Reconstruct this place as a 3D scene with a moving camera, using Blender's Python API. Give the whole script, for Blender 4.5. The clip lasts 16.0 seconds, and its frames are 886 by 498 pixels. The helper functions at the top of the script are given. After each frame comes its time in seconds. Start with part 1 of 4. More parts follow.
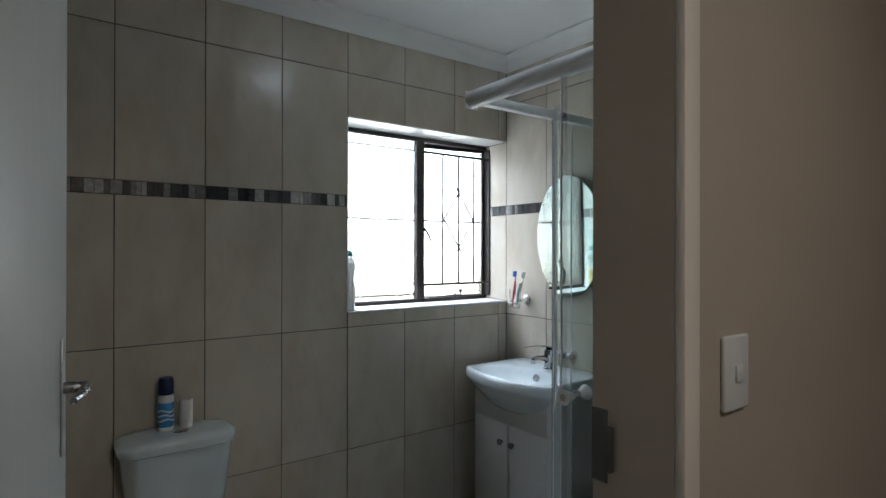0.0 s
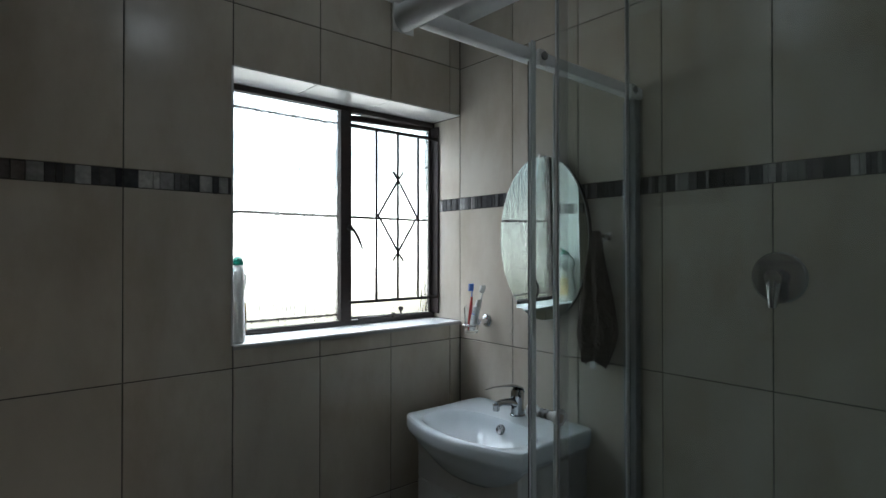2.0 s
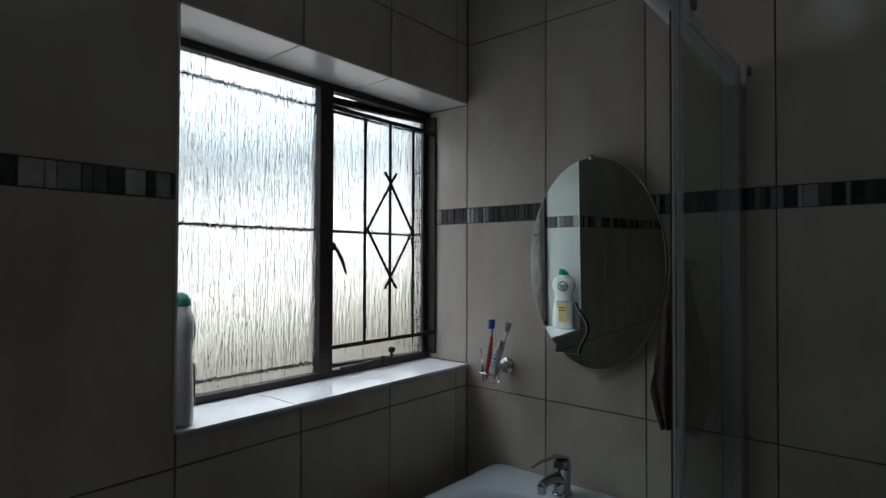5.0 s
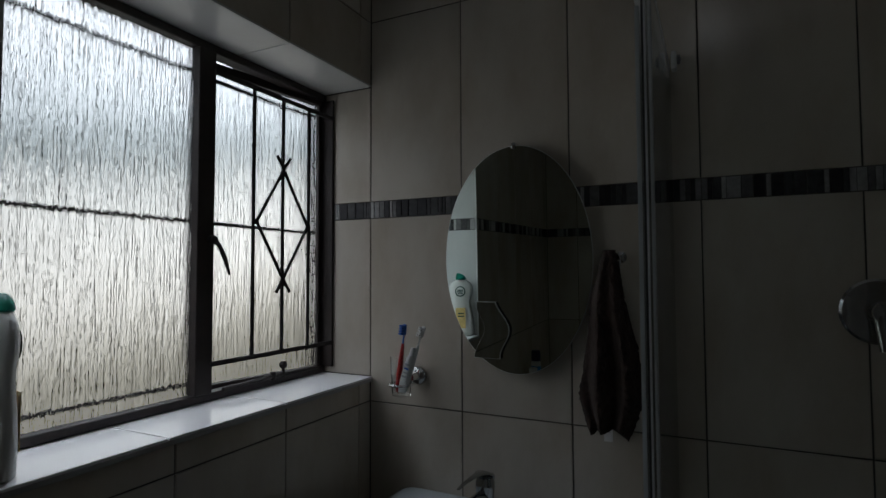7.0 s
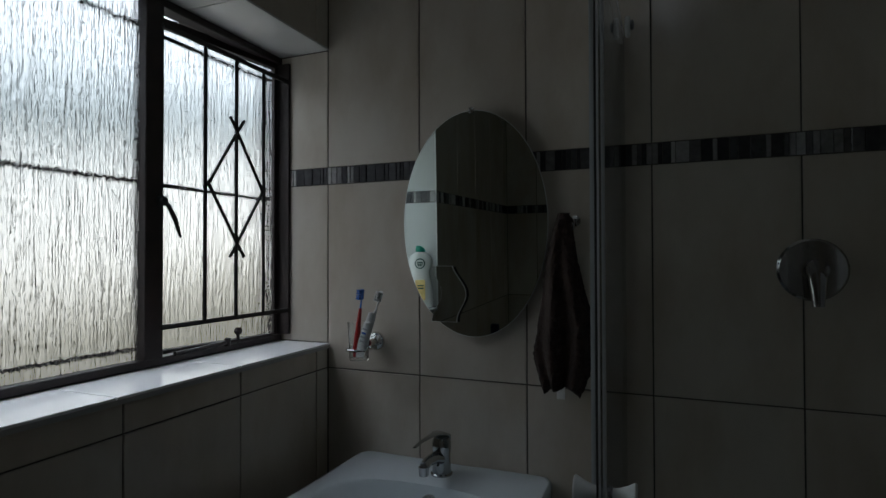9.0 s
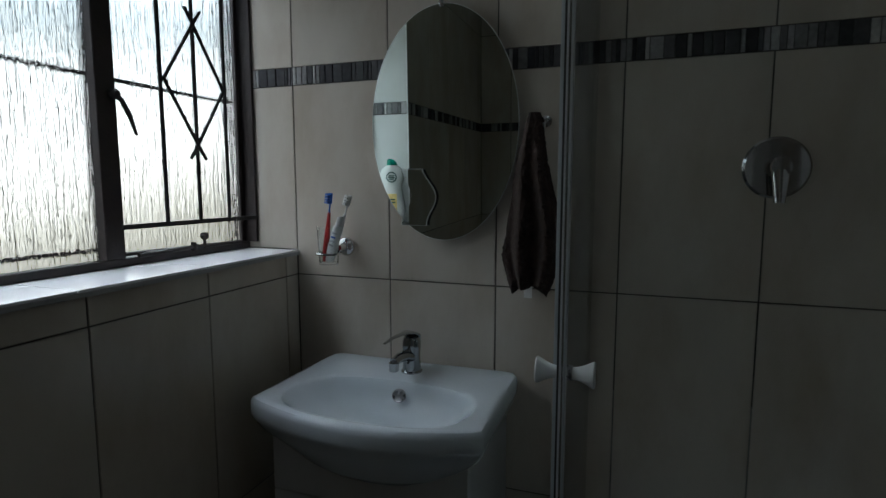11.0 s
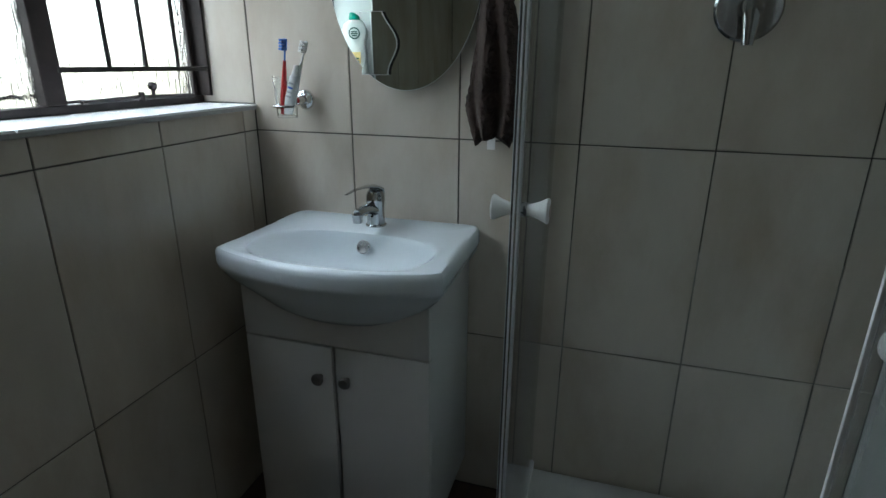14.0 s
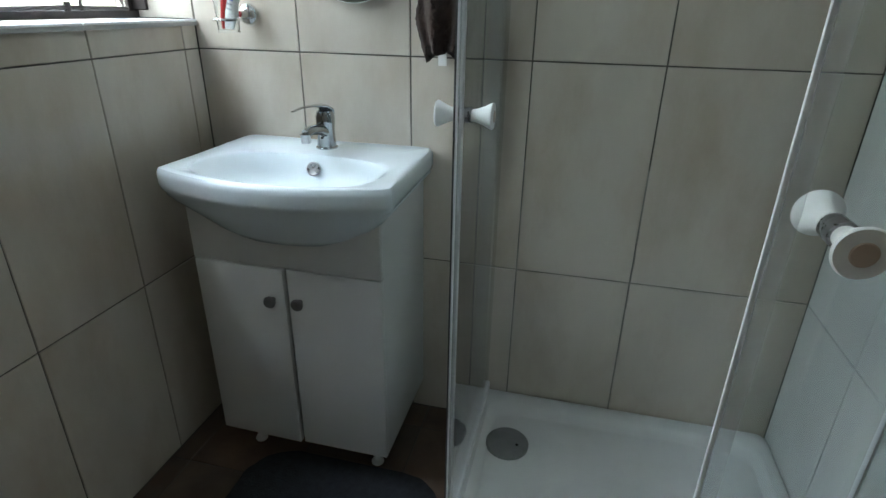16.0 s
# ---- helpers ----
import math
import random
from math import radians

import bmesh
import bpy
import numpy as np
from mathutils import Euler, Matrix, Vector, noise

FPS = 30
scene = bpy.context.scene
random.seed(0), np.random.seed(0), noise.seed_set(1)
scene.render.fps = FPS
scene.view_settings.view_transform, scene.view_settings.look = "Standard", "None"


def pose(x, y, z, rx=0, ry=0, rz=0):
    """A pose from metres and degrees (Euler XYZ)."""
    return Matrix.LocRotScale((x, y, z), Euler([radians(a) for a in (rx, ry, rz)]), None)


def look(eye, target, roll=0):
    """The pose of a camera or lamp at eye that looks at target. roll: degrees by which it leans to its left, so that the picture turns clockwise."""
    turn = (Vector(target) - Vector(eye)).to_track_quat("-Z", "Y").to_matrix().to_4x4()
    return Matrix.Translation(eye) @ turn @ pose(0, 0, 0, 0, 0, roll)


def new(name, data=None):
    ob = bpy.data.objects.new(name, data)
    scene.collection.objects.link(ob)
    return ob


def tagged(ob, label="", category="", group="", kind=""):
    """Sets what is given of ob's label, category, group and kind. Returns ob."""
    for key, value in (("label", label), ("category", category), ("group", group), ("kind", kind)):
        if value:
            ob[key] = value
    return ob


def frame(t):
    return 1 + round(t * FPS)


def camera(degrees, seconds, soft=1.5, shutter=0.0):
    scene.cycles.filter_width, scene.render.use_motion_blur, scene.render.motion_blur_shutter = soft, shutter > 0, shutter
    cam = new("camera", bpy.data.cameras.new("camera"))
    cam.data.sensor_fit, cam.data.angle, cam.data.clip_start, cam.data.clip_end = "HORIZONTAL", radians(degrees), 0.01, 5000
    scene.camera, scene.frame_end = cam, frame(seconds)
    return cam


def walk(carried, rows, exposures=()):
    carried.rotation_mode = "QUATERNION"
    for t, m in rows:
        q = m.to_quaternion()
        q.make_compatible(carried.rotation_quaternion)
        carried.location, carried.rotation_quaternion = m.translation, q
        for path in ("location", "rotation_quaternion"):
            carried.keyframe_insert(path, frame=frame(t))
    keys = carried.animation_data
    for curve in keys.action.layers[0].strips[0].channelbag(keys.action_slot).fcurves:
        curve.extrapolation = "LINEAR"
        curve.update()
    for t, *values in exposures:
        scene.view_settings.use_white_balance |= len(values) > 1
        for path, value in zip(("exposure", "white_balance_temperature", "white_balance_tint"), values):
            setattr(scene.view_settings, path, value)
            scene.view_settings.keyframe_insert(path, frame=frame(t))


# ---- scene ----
cam = camera(78.0, 16.0)
PATH = [
    (0, (-2.071, -2.254, 1.443), (-0.896, -0.636, 1.448), 0.1),
    (0.5, (-1.928, -2.13, 1.444), (-0.71, -0.543, 1.451), 0.0),
    (1, (-1.805, -1.99, 1.435), (-0.548, -0.435, 1.447), -0.0),
    (1.5, (-1.688, -1.852, 1.46), (-0.397, -0.325, 1.469), 0.2),
    (2, (-1.586, -1.732, 1.457), (-0.282, -0.216, 1.471), 0.0),
    (2.5, (-1.541, -1.59, 1.479), (-0.2, -0.106, 1.492), 0.3),
    (3, (-1.527, -1.492, 1.495), (-0.163, -0.03, 1.518), 0.2),
    (3.5, (-1.53, -1.408, 1.513), (-0.122, 0.012, 1.536), 0.1),
    (6, (-1.41, -0.986, 1.522), (0.245, 0.136, 1.587), 0.1),
    (6.5, (-1.392, -0.942, 1.499), (0.344, 0.047, 1.582), -0.1),
    (7, (-1.388, -0.926, 1.473), (0.405, -0.045, 1.563), -0.2),
    (7.5, (-1.384, -0.921, 1.449), (0.437, -0.1, 1.542), -0.0),
    (8, (-1.389, -0.928, 1.436), (0.45, -0.146, 1.522), -0.1),
    (8.2, (-1.393, -0.93, 1.436), (0.452, -0.162, 1.518), 0.0),
    (10.3, (-1.366, -0.95, 1.374), (0.502, -0.247, 1.241), -0.3),
    (10.5, (-1.372, -0.936, 1.368), (0.503, -0.261, 1.206), -0.1),
    (11, (-1.373, -0.95, 1.352), (0.498, -0.28, 1.126), 0.0),
    (11.5, (-1.373, -0.935, 1.34), (0.501, -0.308, 1.035), 0.1),
    (12, (-1.371, -0.943, 1.333), (0.492, -0.328, 0.945), 0.1),
    (12.5, (-1.371, -0.953, 1.325), (0.477, -0.349, 0.855), 0.2),
    (13, (-1.371, -0.969, 1.307), (0.464, -0.368, 0.783), 0.2),
    (13.5, (-1.371, -0.969, 1.3), (0.45, -0.398, 0.7), 0.4),
    (14, (-1.377, -0.982, 1.28), (0.435, -0.43, 0.636), 0.4),
    (14.5, (-1.373, -1.001, 1.27), (0.422, -0.47, 0.565), 0.6),
    (15, (-1.383, -1.017, 1.243), (0.408, -0.512, 0.511), 0.5),
    (15.5, (-1.375, -1.033, 1.237), (0.398, -0.554, 0.445), 0.5),
    (16, (-1.381, -1.029, 1.213), (0.394, -0.601, 0.398), 1.0),
]
EXPOSURES = [(0.0, -0.02, 6000, 9), (0.5, -0.12, 6000, 9), (1.0, -0.3, 6000, 9), (1.5, -0.5, 6080, 9), (2.0, -0.88, 6100, 9), (2.5, -1.24, 6100, 10), (3.0, -1.48, 6100, 10), (3.5, -1.70, 6100, 10), (6.0, -2.52, 6250, 12), (6.5, -2.70, 6300, 13), (7.0, -2.88, 6300, 13), (7.5, -2.93, 6300, 13), (8.0, -2.90, 6250, 12), (10.5, -2.2, 6100, 10), (11.0, -2.02, 6050, 9), (12.0, -1.5, 5950, 8), (13.0, -1.1, 5920, 5.5), (14.0, -0.62, 5950, 5.5), (15.0, -0.08, 6000, 4.5), (16.0, 0.44, 6050, 4.5)]
walk(cam, [(t, look(eye, target, roll)) for t, eye, target, roll in PATH], EXPOSURES)

# ---- world and light ----
world = bpy.data.worlds.new("world")
scene.world = world
world.use_nodes = True
wn = world.node_tree.nodes
sky = wn.new("ShaderNodeTexSky")
sky.sky_type, sky.sun_disc = "NISHITA", False
sky.sun_elevation, sky.sun_rotation = radians(50), radians(200)
world.node_tree.links.new(sky.outputs["Color"], wn["Background"].inputs["Color"])
wn["Background"].inputs["Strength"].default_value = 0.08

SKY_GLOW = 9.5      # brightness of the daylight outside the window
HALL_WATTS = 8.0    # passage lamp
LAMP_GLOW = 5.2      # bathroom ceiling lamp


# ---- materials ----
def material(name):
    m = bpy.data.materials.new(name)
    m.use_nodes = True
    nt = m.node_tree
    return m, nt, nt.nodes["Principled BSDF"]


def node(nt, kind, **values):
    n = nt.nodes.new(kind)
    for key, value in values.items():
        n.inputs[key].default_value = value
    return n


def grain(nt, scale, detail=3.0, stretch=(1, 1, 1), rough=0.55):
    co = nt.nodes.new("ShaderNodeTexCoord")
    mp = nt.nodes.new("ShaderNodeMapping")
    mp.inputs["Scale"].default_value = stretch
    nt.links.new(co.outputs["Object"], mp.inputs["Vector"])
    n = node(nt, "ShaderNodeTexNoise", Scale=scale, Detail=detail, Roughness=rough)
    nt.links.new(mp.outputs["Vector"], n.inputs["Vector"])
    return n


def ramp(nt, source, stops):
    r = nt.nodes.new("ShaderNodeValToRGB")
    r.color_ramp.elements[0].position, r.color_ramp.elements[0].color = stops[0][0], (*stops[0][1], 1)
    r.color_ramp.elements[1].position, r.color_ramp.elements[1].color = stops[-1][0], (*stops[-1][1], 1)
    for p, c in stops[1:-1]:
        r.color_ramp.elements.new(p).color = (*c, 1)
    nt.links.new(source, r.inputs["Fac"])
    return r


def bumped(nt, b, source, strength, distance):
    n = node(nt, "ShaderNodeBump", Strength=strength, Distance=distance)
    nt.links.new(source, n.inputs["Height"])
    nt.links.new(n.outputs["Normal"], b.inputs["Normal"])


def plain(name, colour, rough=0.5, metal=0.0, vary=0.12, scale=9.0, bump=0.0, fine=120.0, stretch=(1, 1, 1), coat=0.0):
    """A surface with large soft mottling, slight roughness wear and a fine relief."""
    m, nt, b = material(name)
    big = grain(nt, scale, 4.0, stretch)
    lo = tuple(c * (1 - vary) for c in colour)
    hi = tuple(min(1, c * (1 + vary)) for c in colour)
    c = ramp(nt, big.outputs["Fac"], [(0.3, lo), (0.7, hi)])
    nt.links.new(c.outputs["Color"], b.inputs["Base Color"])
    small = grain(nt, fine, 2.0, stretch)
    rr = node(nt, "ShaderNodeMapRange", **{"To Min": max(0.02, rough * 0.85), "To Max": min(1, rough * 1.15)})
    nt.links.new(small.outputs["Fac"], rr.inputs["Value"])
    nt.links.new(rr.outputs["Result"], b.inputs["Roughness"])
    b.inputs["Metallic"].default_value = metal
    b.inputs["Coat Weight"].default_value = coat
    if bump:
        bumped(nt, b, small.outputs["Fac"], bump, 0.002)
    return m


def pieces(name, stops, rough, vary=0.08, scale=7.0, bump=0.1, fine=60.0, stretch=(1, 1, 1), cloud=None):
    """Pieces that differ one from another, with mottling inside each."""
    m, nt, b = material(name)
    info = nt.nodes.new("ShaderNodeObjectInfo")
    c = ramp(nt, info.outputs["Random"], stops)
    c.color_ramp.interpolation = "LINEAR"
    co = nt.nodes.new("ShaderNodeTexCoord")
    mp = nt.nodes.new("ShaderNodeMapping")
    mp.inputs["Scale"].default_value = stretch
    nt.links.new(co.outputs["Object"], mp.inputs["Vector"])
    n = nt.nodes.new("ShaderNodeTexNoise")
    n.noise_dimensions = "4D"
    n.inputs["Scale"].default_value, n.inputs["Detail"].default_value = scale, 5.0
    far = node(nt, "ShaderNodeMath")
    far.operation = "MULTIPLY"
    far.inputs[1].default_value = 40.0
    nt.links.new(info.outputs["Random"], far.inputs[0])
    nt.links.new(far.outputs[0], n.inputs["W"])
    nt.links.new(mp.outputs["Vector"], n.inputs["Vector"])
    hsv = nt.nodes.new("ShaderNodeHueSaturation")
    rng = node(nt, "ShaderNodeMapRange", **{"From Min": 0.3, "From Max": 0.7, "To Min": 1 - vary, "To Max": 1 + vary})
    nt.links.new(n.outputs["Fac"], rng.inputs["Value"])
    nt.links.new(rng.outputs["Result"], hsv.inputs["Value"])
    nt.links.new(c.outputs["Color"], hsv.inputs["Color"])
    last = hsv.outputs["Color"]
    if cloud:
        # soft cloudy staining in the glaze, different on every piece
        n2 = nt.nodes.new("ShaderNodeTexNoise")
        n2.noise_dimensions = "4D"
        n2.inputs["Scale"].default_value, n2.inputs["Detail"].default_value, n2.inputs["Roughness"].default_value = 5.5, 6.0, 0.6
        nt.links.new(far.outputs[0], n2.inputs["W"])
        nt.links.new(mp.outputs["Vector"], n2.inputs["Vector"])
        amount = node(nt, "ShaderNodeMapRange", **{"From Min": 0.45, "From Max": 0.75, "To Min": 0.0, "To Max": 0.75})
        nt.links.new(n2.outputs["Fac"], amount.inputs["Value"])
        tint = nt.nodes.new("ShaderNodeMix")
        tint.data_type = "RGBA"
        nt.links.new(amount.outputs["Result"], tint.inputs[0])
        nt.links.new(last, tint.inputs[6])
        tint.inputs[7].default_value = (*cloud, 1)
        last = tint.outputs[2]
    nt.links.new(last, b.inputs["Base Color"])
    small = node(nt, "ShaderNodeTexNoise", Scale=fine, Detail=2.0)
    nt.links.new(mp.outputs["Vector"], small.inputs["Vector"])
    rr = node(nt, "ShaderNodeMapRange", **{"To Min": rough * 0.75, "To Max": rough * 1.25})
    nt.links.new(small.outputs["Fac"], rr.inputs["Value"])
    nt.links.new(rr.outputs["Result"], b.inputs["Roughness"])
    bumped(nt, b, small.outputs["Fac"], bump, 0.001)
    return m


TILE = pieces("wall_tile", [(0.0, (0.54, 0.492, 0.420)), (0.5, (0.575, 0.528, 0.455)), (1.0, (0.55, 0.508, 0.442))], 0.2, 0.12, 4.0, 0.32, 46.0, (1, 0.45, 1), (0.40, 0.325, 0.242))
WHITE_TILE = pieces("shower_end_tile", [(0.0, (0.58, 0.59, 0.585)), (1.0, (0.64, 0.65, 0.64))], 0.2, 0.06, 5.0, 0.12, 40.0)
SILL_TILE = pieces("sill_tile", [(0.0, (0.80, 0.81, 0.82)), (1.0, (0.84, 0.85, 0.86))], 0.13, 0.05, 5.0, 0.06, 45.0)
MOSAIC = pieces("mosaic_glass", [(0.0, (0.035, 0.035, 0.039)), (0.35, (0.075, 0.075, 0.08)), (0.60, (0.17, 0.167, 0.17)), (0.80, (0.33, 0.325, 0.325)), (1.0, (0.50, 0.49, 0.48))], 0.12, 0.25, 60.0, 0.1, 60.0)
FLOOR_TILE = pieces("slate_floor", [(0.0, (0.070, 0.060, 0.050)), (0.4, (0.095, 0.075, 0.060)), (0.7, (0.145, 0.095, 0.066)), (1.0, (0.085, 0.073, 0.063))], 0.45, 0.4, 9.0, 0.5, 40.0, cloud=(0.15, 0.082, 0.046))
GROUT = plain("grout", (0.098, 0.091, 0.083), 0.9, 0, 0.3, 20, 0.3)
LIMED_GROUT = plain("limescaled_grout", (0.23, 0.225, 0.21), 0.9, 0, 0.35, 14, 0.3)
PALE_GROUT = plain("pale_grout", (0.40, 0.40, 0.39), 0.9, 0, 0.2, 20, 0.3)
PLASTER = plain("beige_wall_paint", (0.50, 0.435, 0.365), 0.75, 0, 0.04, 3, 0.25, 260)
WHITE_CEILING = plain("white_ceiling_paint", (0.80, 0.80, 0.79), 0.8, 0, 0.03, 2, 0.12, 200)
FRAME_PAINT = plain("beige_frame_enamel", (0.50, 0.43, 0.36), 0.42, 0, 0.05, 5, 0.08, 150)
LEAF_PAINT = plain("white_door_paint", (0.52, 0.53, 0.52), 0.4, 0, 0.03, 4, 0.1, 150, (8, 8, 1))
WHITE_LACQUER = plain("white_lacquer", (0.56, 0.56, 0.55), 0.3, 0, 0.025, 3, 0.0, 8)
CERAMIC = plain("white_ceramic", (0.625, 0.69, 0.725), 0.075, 0, 0.02, 5, 0.0, 8, coat=0.35)
ACRYLIC = plain("white_acrylic", (0.74, 0.755, 0.76), 0.3, 0, 0.06, 5, 0.0, 10)
WHITE_METAL = plain("white_aluminium", (0.72, 0.74, 0.76), 0.32, 0, 0.04, 12, 0.03, 90)
PALE_EDGE = plain("pale_pane_edge", (0.50, 0.54, 0.56), 0.3, 0, 0.06, 15)
GREY_PROFILE = plain("grey_plastic_profile", (0.42, 0.44, 0.46), 0.3, 0, 0.06, 15)
SILVER = plain("satin_aluminium", (0.62, 0.63, 0.65), 0.3, 0.9, 0.06, 20, 0.04, 90)
CHROME = plain("chrome", (0.78, 0.79, 0.80), 0.06, 1.0, 0.04, 25, 0.0)
KNOB_STEEL = plain("dull_dark_steel", (0.17, 0.165, 0.16), 0.42, 0.9, 0.12, 30, 0.05)
DARK_EDGE = plain("dark_edge", (0.04, 0.04, 0.042), 0.5, 0, 0.1, 30)
MIXER_CHROME = plain("spotted_chrome", (0.46, 0.46, 0.47), 0.11, 1.0, 0.08, 40, 0.02)
NOSING = plain("grey_sill_nosing", (0.40, 0.40, 0.40), 0.3, 0, 0.08, 20, 0.05)
DARK_CHROME = plain("dull_steel", (0.36, 0.36, 0.37), 0.28, 1.0, 0.15, 30, 0.1)
STEEL_PAINT = plain("dark_brown_steel_paint", (0.02, 0.012, 0.011), 0.5, 0, 0.4, 25, 0.4, 140)
IRON = plain("black_iron", (0.018, 0.016, 0.016), 0.5, 0.1, 0.3, 30, 0.4, 160)
WHITE_PLASTIC = plain("white_plastic", (0.76, 0.77, 0.76), 0.35, 0, 0.03, 12, 0.03)
GREY_PLASTIC = plain("grey_drain_plastic", (0.22, 0.225, 0.23), 0.4, 0, 0.1, 30, 0.1)
GREEN_PLASTIC = plain("green_cap_plastic", (0.0, 0.22, 0.15), 0.35, 0, 0.08, 20, 0.05)
DARK_GREEN = plain("dark_green_print", (0.01, 0.07, 0.055), 0.4, 0, 0.1, 20)
YELLOW_PRINT = plain("yellow_print", (0.75, 0.55, 0.22), 0.4, 0, 0.25, 40)
BLUE_PLASTIC = plain("blue_plastic", (0.02, 0.13, 0.52), 0.35, 0, 0.08, 20)
NAVY_PLASTIC = plain("navy_cap_plastic", (0.012, 0.02, 0.075), 0.35, 0, 0.1, 20)
SKY_PRINT = plain("light_blue_print", (0.05, 0.28, 0.62), 0.35, 0, 0.25, 40)
RED_PLASTIC = plain("red_plastic", (0.42, 0.02, 0.02), 0.35, 0, 0.08, 20)
PAPER = plain("white_paper", (0.8, 0.79, 0.77), 0.85, 0, 0.03, 20, 0.3)
BEAD_PAINT = plain("pale_bead_enamel", (0.78, 0.72, 0.65), 0.42, 0, 0.05, 5, 0.08, 150)
TAP_CHROME = plain("tap_chrome", (0.40, 0.41, 0.42), 0.07, 1.0, 0.05, 25, 0.0)
BLACK = plain("black_gap", (0.01, 0.01, 0.01), 0.8)
OPAL = plain("opal_glass", (0.85, 0.86, 0.86), 0.12, 0, 0.02)
LIT_OPAL, nt, b = material("lit_opal_glass")
b.inputs["Base Color"].default_value, b.inputs["Roughness"].default_value = (0.85, 0.86, 0.86, 1), 0.2
b.inputs["Emission Color"].default_value, b.inputs["Emission Strength"].default_value = (0.86, 0.94, 1.0, 1), LAMP_GLOW
MAT_RUBBER = plain("charcoal_mat", (0.028, 0.030, 0.038), 0.95, 0, 0.3, 60, 0.9, 220)
TOWEL = plain("brown_terry", (0.040, 0.024, 0.019), 0.97, 0, 0.35, 30, 1.0, 420)
TOWEL.node_tree.nodes["Principled BSDF"].inputs["Sheen Weight"].default_value = 0.03


def glassy(name, tint, rough=0.0, ior=1.45):
    m, nt, b = material(name)
    b.inputs["Base Color"].default_value = (*tint, 1)
    b.inputs["Transmission Weight"].default_value = 1.0
    b.inputs["Roughness"].default_value = rough
    b.inputs["IOR"].default_value = ior
    return m, nt, b




def thin_glass(name, tint):
    """Clear flat sheet: straight light with a slight loss, mirror gloss that grows at grazing angles."""
    m = bpy.data.materials.new(name)
    m.use_nodes = True
    nt = m.node_tree
    lw = node(nt, "ShaderNodeLayerWeight", Blend=0.5)
    steep = node(nt, "ShaderNodeMath")
    steep.operation = "POWER"
    steep.inputs[1].default_value = 5.0
    nt.links.new(lw.outputs["Facing"], steep.inputs[0])
    fac = node(nt, "ShaderNodeMapRange", **{"To Min": 0.045, "To Max": 1.0})
    nt.links.new(steep.outputs[0], fac.inputs["Value"])
    clear = node(nt, "ShaderNodeBsdfTransparent", Color=(*tint, 1))
    gloss = node(nt, "ShaderNodeBsdfGlossy", Roughness=0.0)
    both = nt.nodes.new("ShaderNodeMixShader")
    nt.links.new(fac.outputs["Result"], both.inputs[0])
    nt.links.new(clear.outputs[0], both.inputs[1])
    nt.links.new(gloss.outputs[0], both.inputs[2])
    nt.links.new(both.outputs[0], nt.nodes["Material Output"].inputs["Surface"])
    return m


SHOWER_GLASS = thin_glass("shower_glass", (0.930, 0.948, 0.944))
CUP_GLASS, nt, b = glassy("clear_glass", (0.97, 0.99, 0.99))


def milky(name, colour, cover):
    """Thin milky plastic that lets part of the light straight through."""
    m = plain(name, colour, 0.3, 0, 0.06, 14, 0.05, 60)
    m.node_tree.nodes["Principled BSDF"].inputs["Alpha"].default_value = cover
    return m


SEAL = milky("translucent_seal", (0.66, 0.70, 0.73), 0.35)
PALE_SEAL = milky("pale_milky_seal", (0.70, 0.74, 0.76), 0.62)
GREY_SEAL = milky("lavender_translucent_seal", (0.72, 0.73, 0.80), 0.16)
RAIN_GLASS, nt, b = glassy("reeded_rain_glass", (0.97, 0.985, 0.98), 0.02)
streak = grain(nt, 1.0, 3.0, (150, 150, 11), 0.62)
broad = grain(nt, 1.0, 2.0, (38, 38, 5), 0.5)
mix = nt.nodes.new("ShaderNodeMath")
mix.operation = "ADD"
nt.links.new(streak.outputs["Fac"], mix.inputs[0])
nt.links.new(broad.outputs["Fac"], mix.inputs[1])
bumped(nt, b, mix.outputs[0], 1.0, 0.0078)
MIRROR, nt, b = material("silvered_mirror")
b.inputs["Base Color"].default_value, b.inputs["Metallic"].default_value, b.inputs["Roughness"].default_value = (0.67, 0.745, 0.705, 1), 1.0, 0.0
EDGE, nt, b = material("ground_glass_edge")
b.inputs["Base Color"].default_value, b.inputs["Metallic"].default_value, b.inputs["Roughness"].default_value = (0.90, 0.94, 0.92, 1), 0.1, 0.25

# daylight beyond the window: pale wall and yard below, hazy trees, white sky above
OUTSIDE, nt, b = material("daylight_backdrop")
co = nt.nodes.new("ShaderNodeTexCoord")
sep = nt.nodes.new("ShaderNodeSeparateXYZ")
nt.links.new(co.outputs["Object"], sep.inputs[0])
wob = grain(nt, 1.6, 4.0)
add = node(nt, "ShaderNodeMath")
add.operation = "MULTIPLY_ADD"
add.inputs[1].default_value = 0.7
nt.links.new(wob.outputs["Fac"], add.inputs[0])
nt.links.new(sep.outputs["Z"], add.inputs[2])
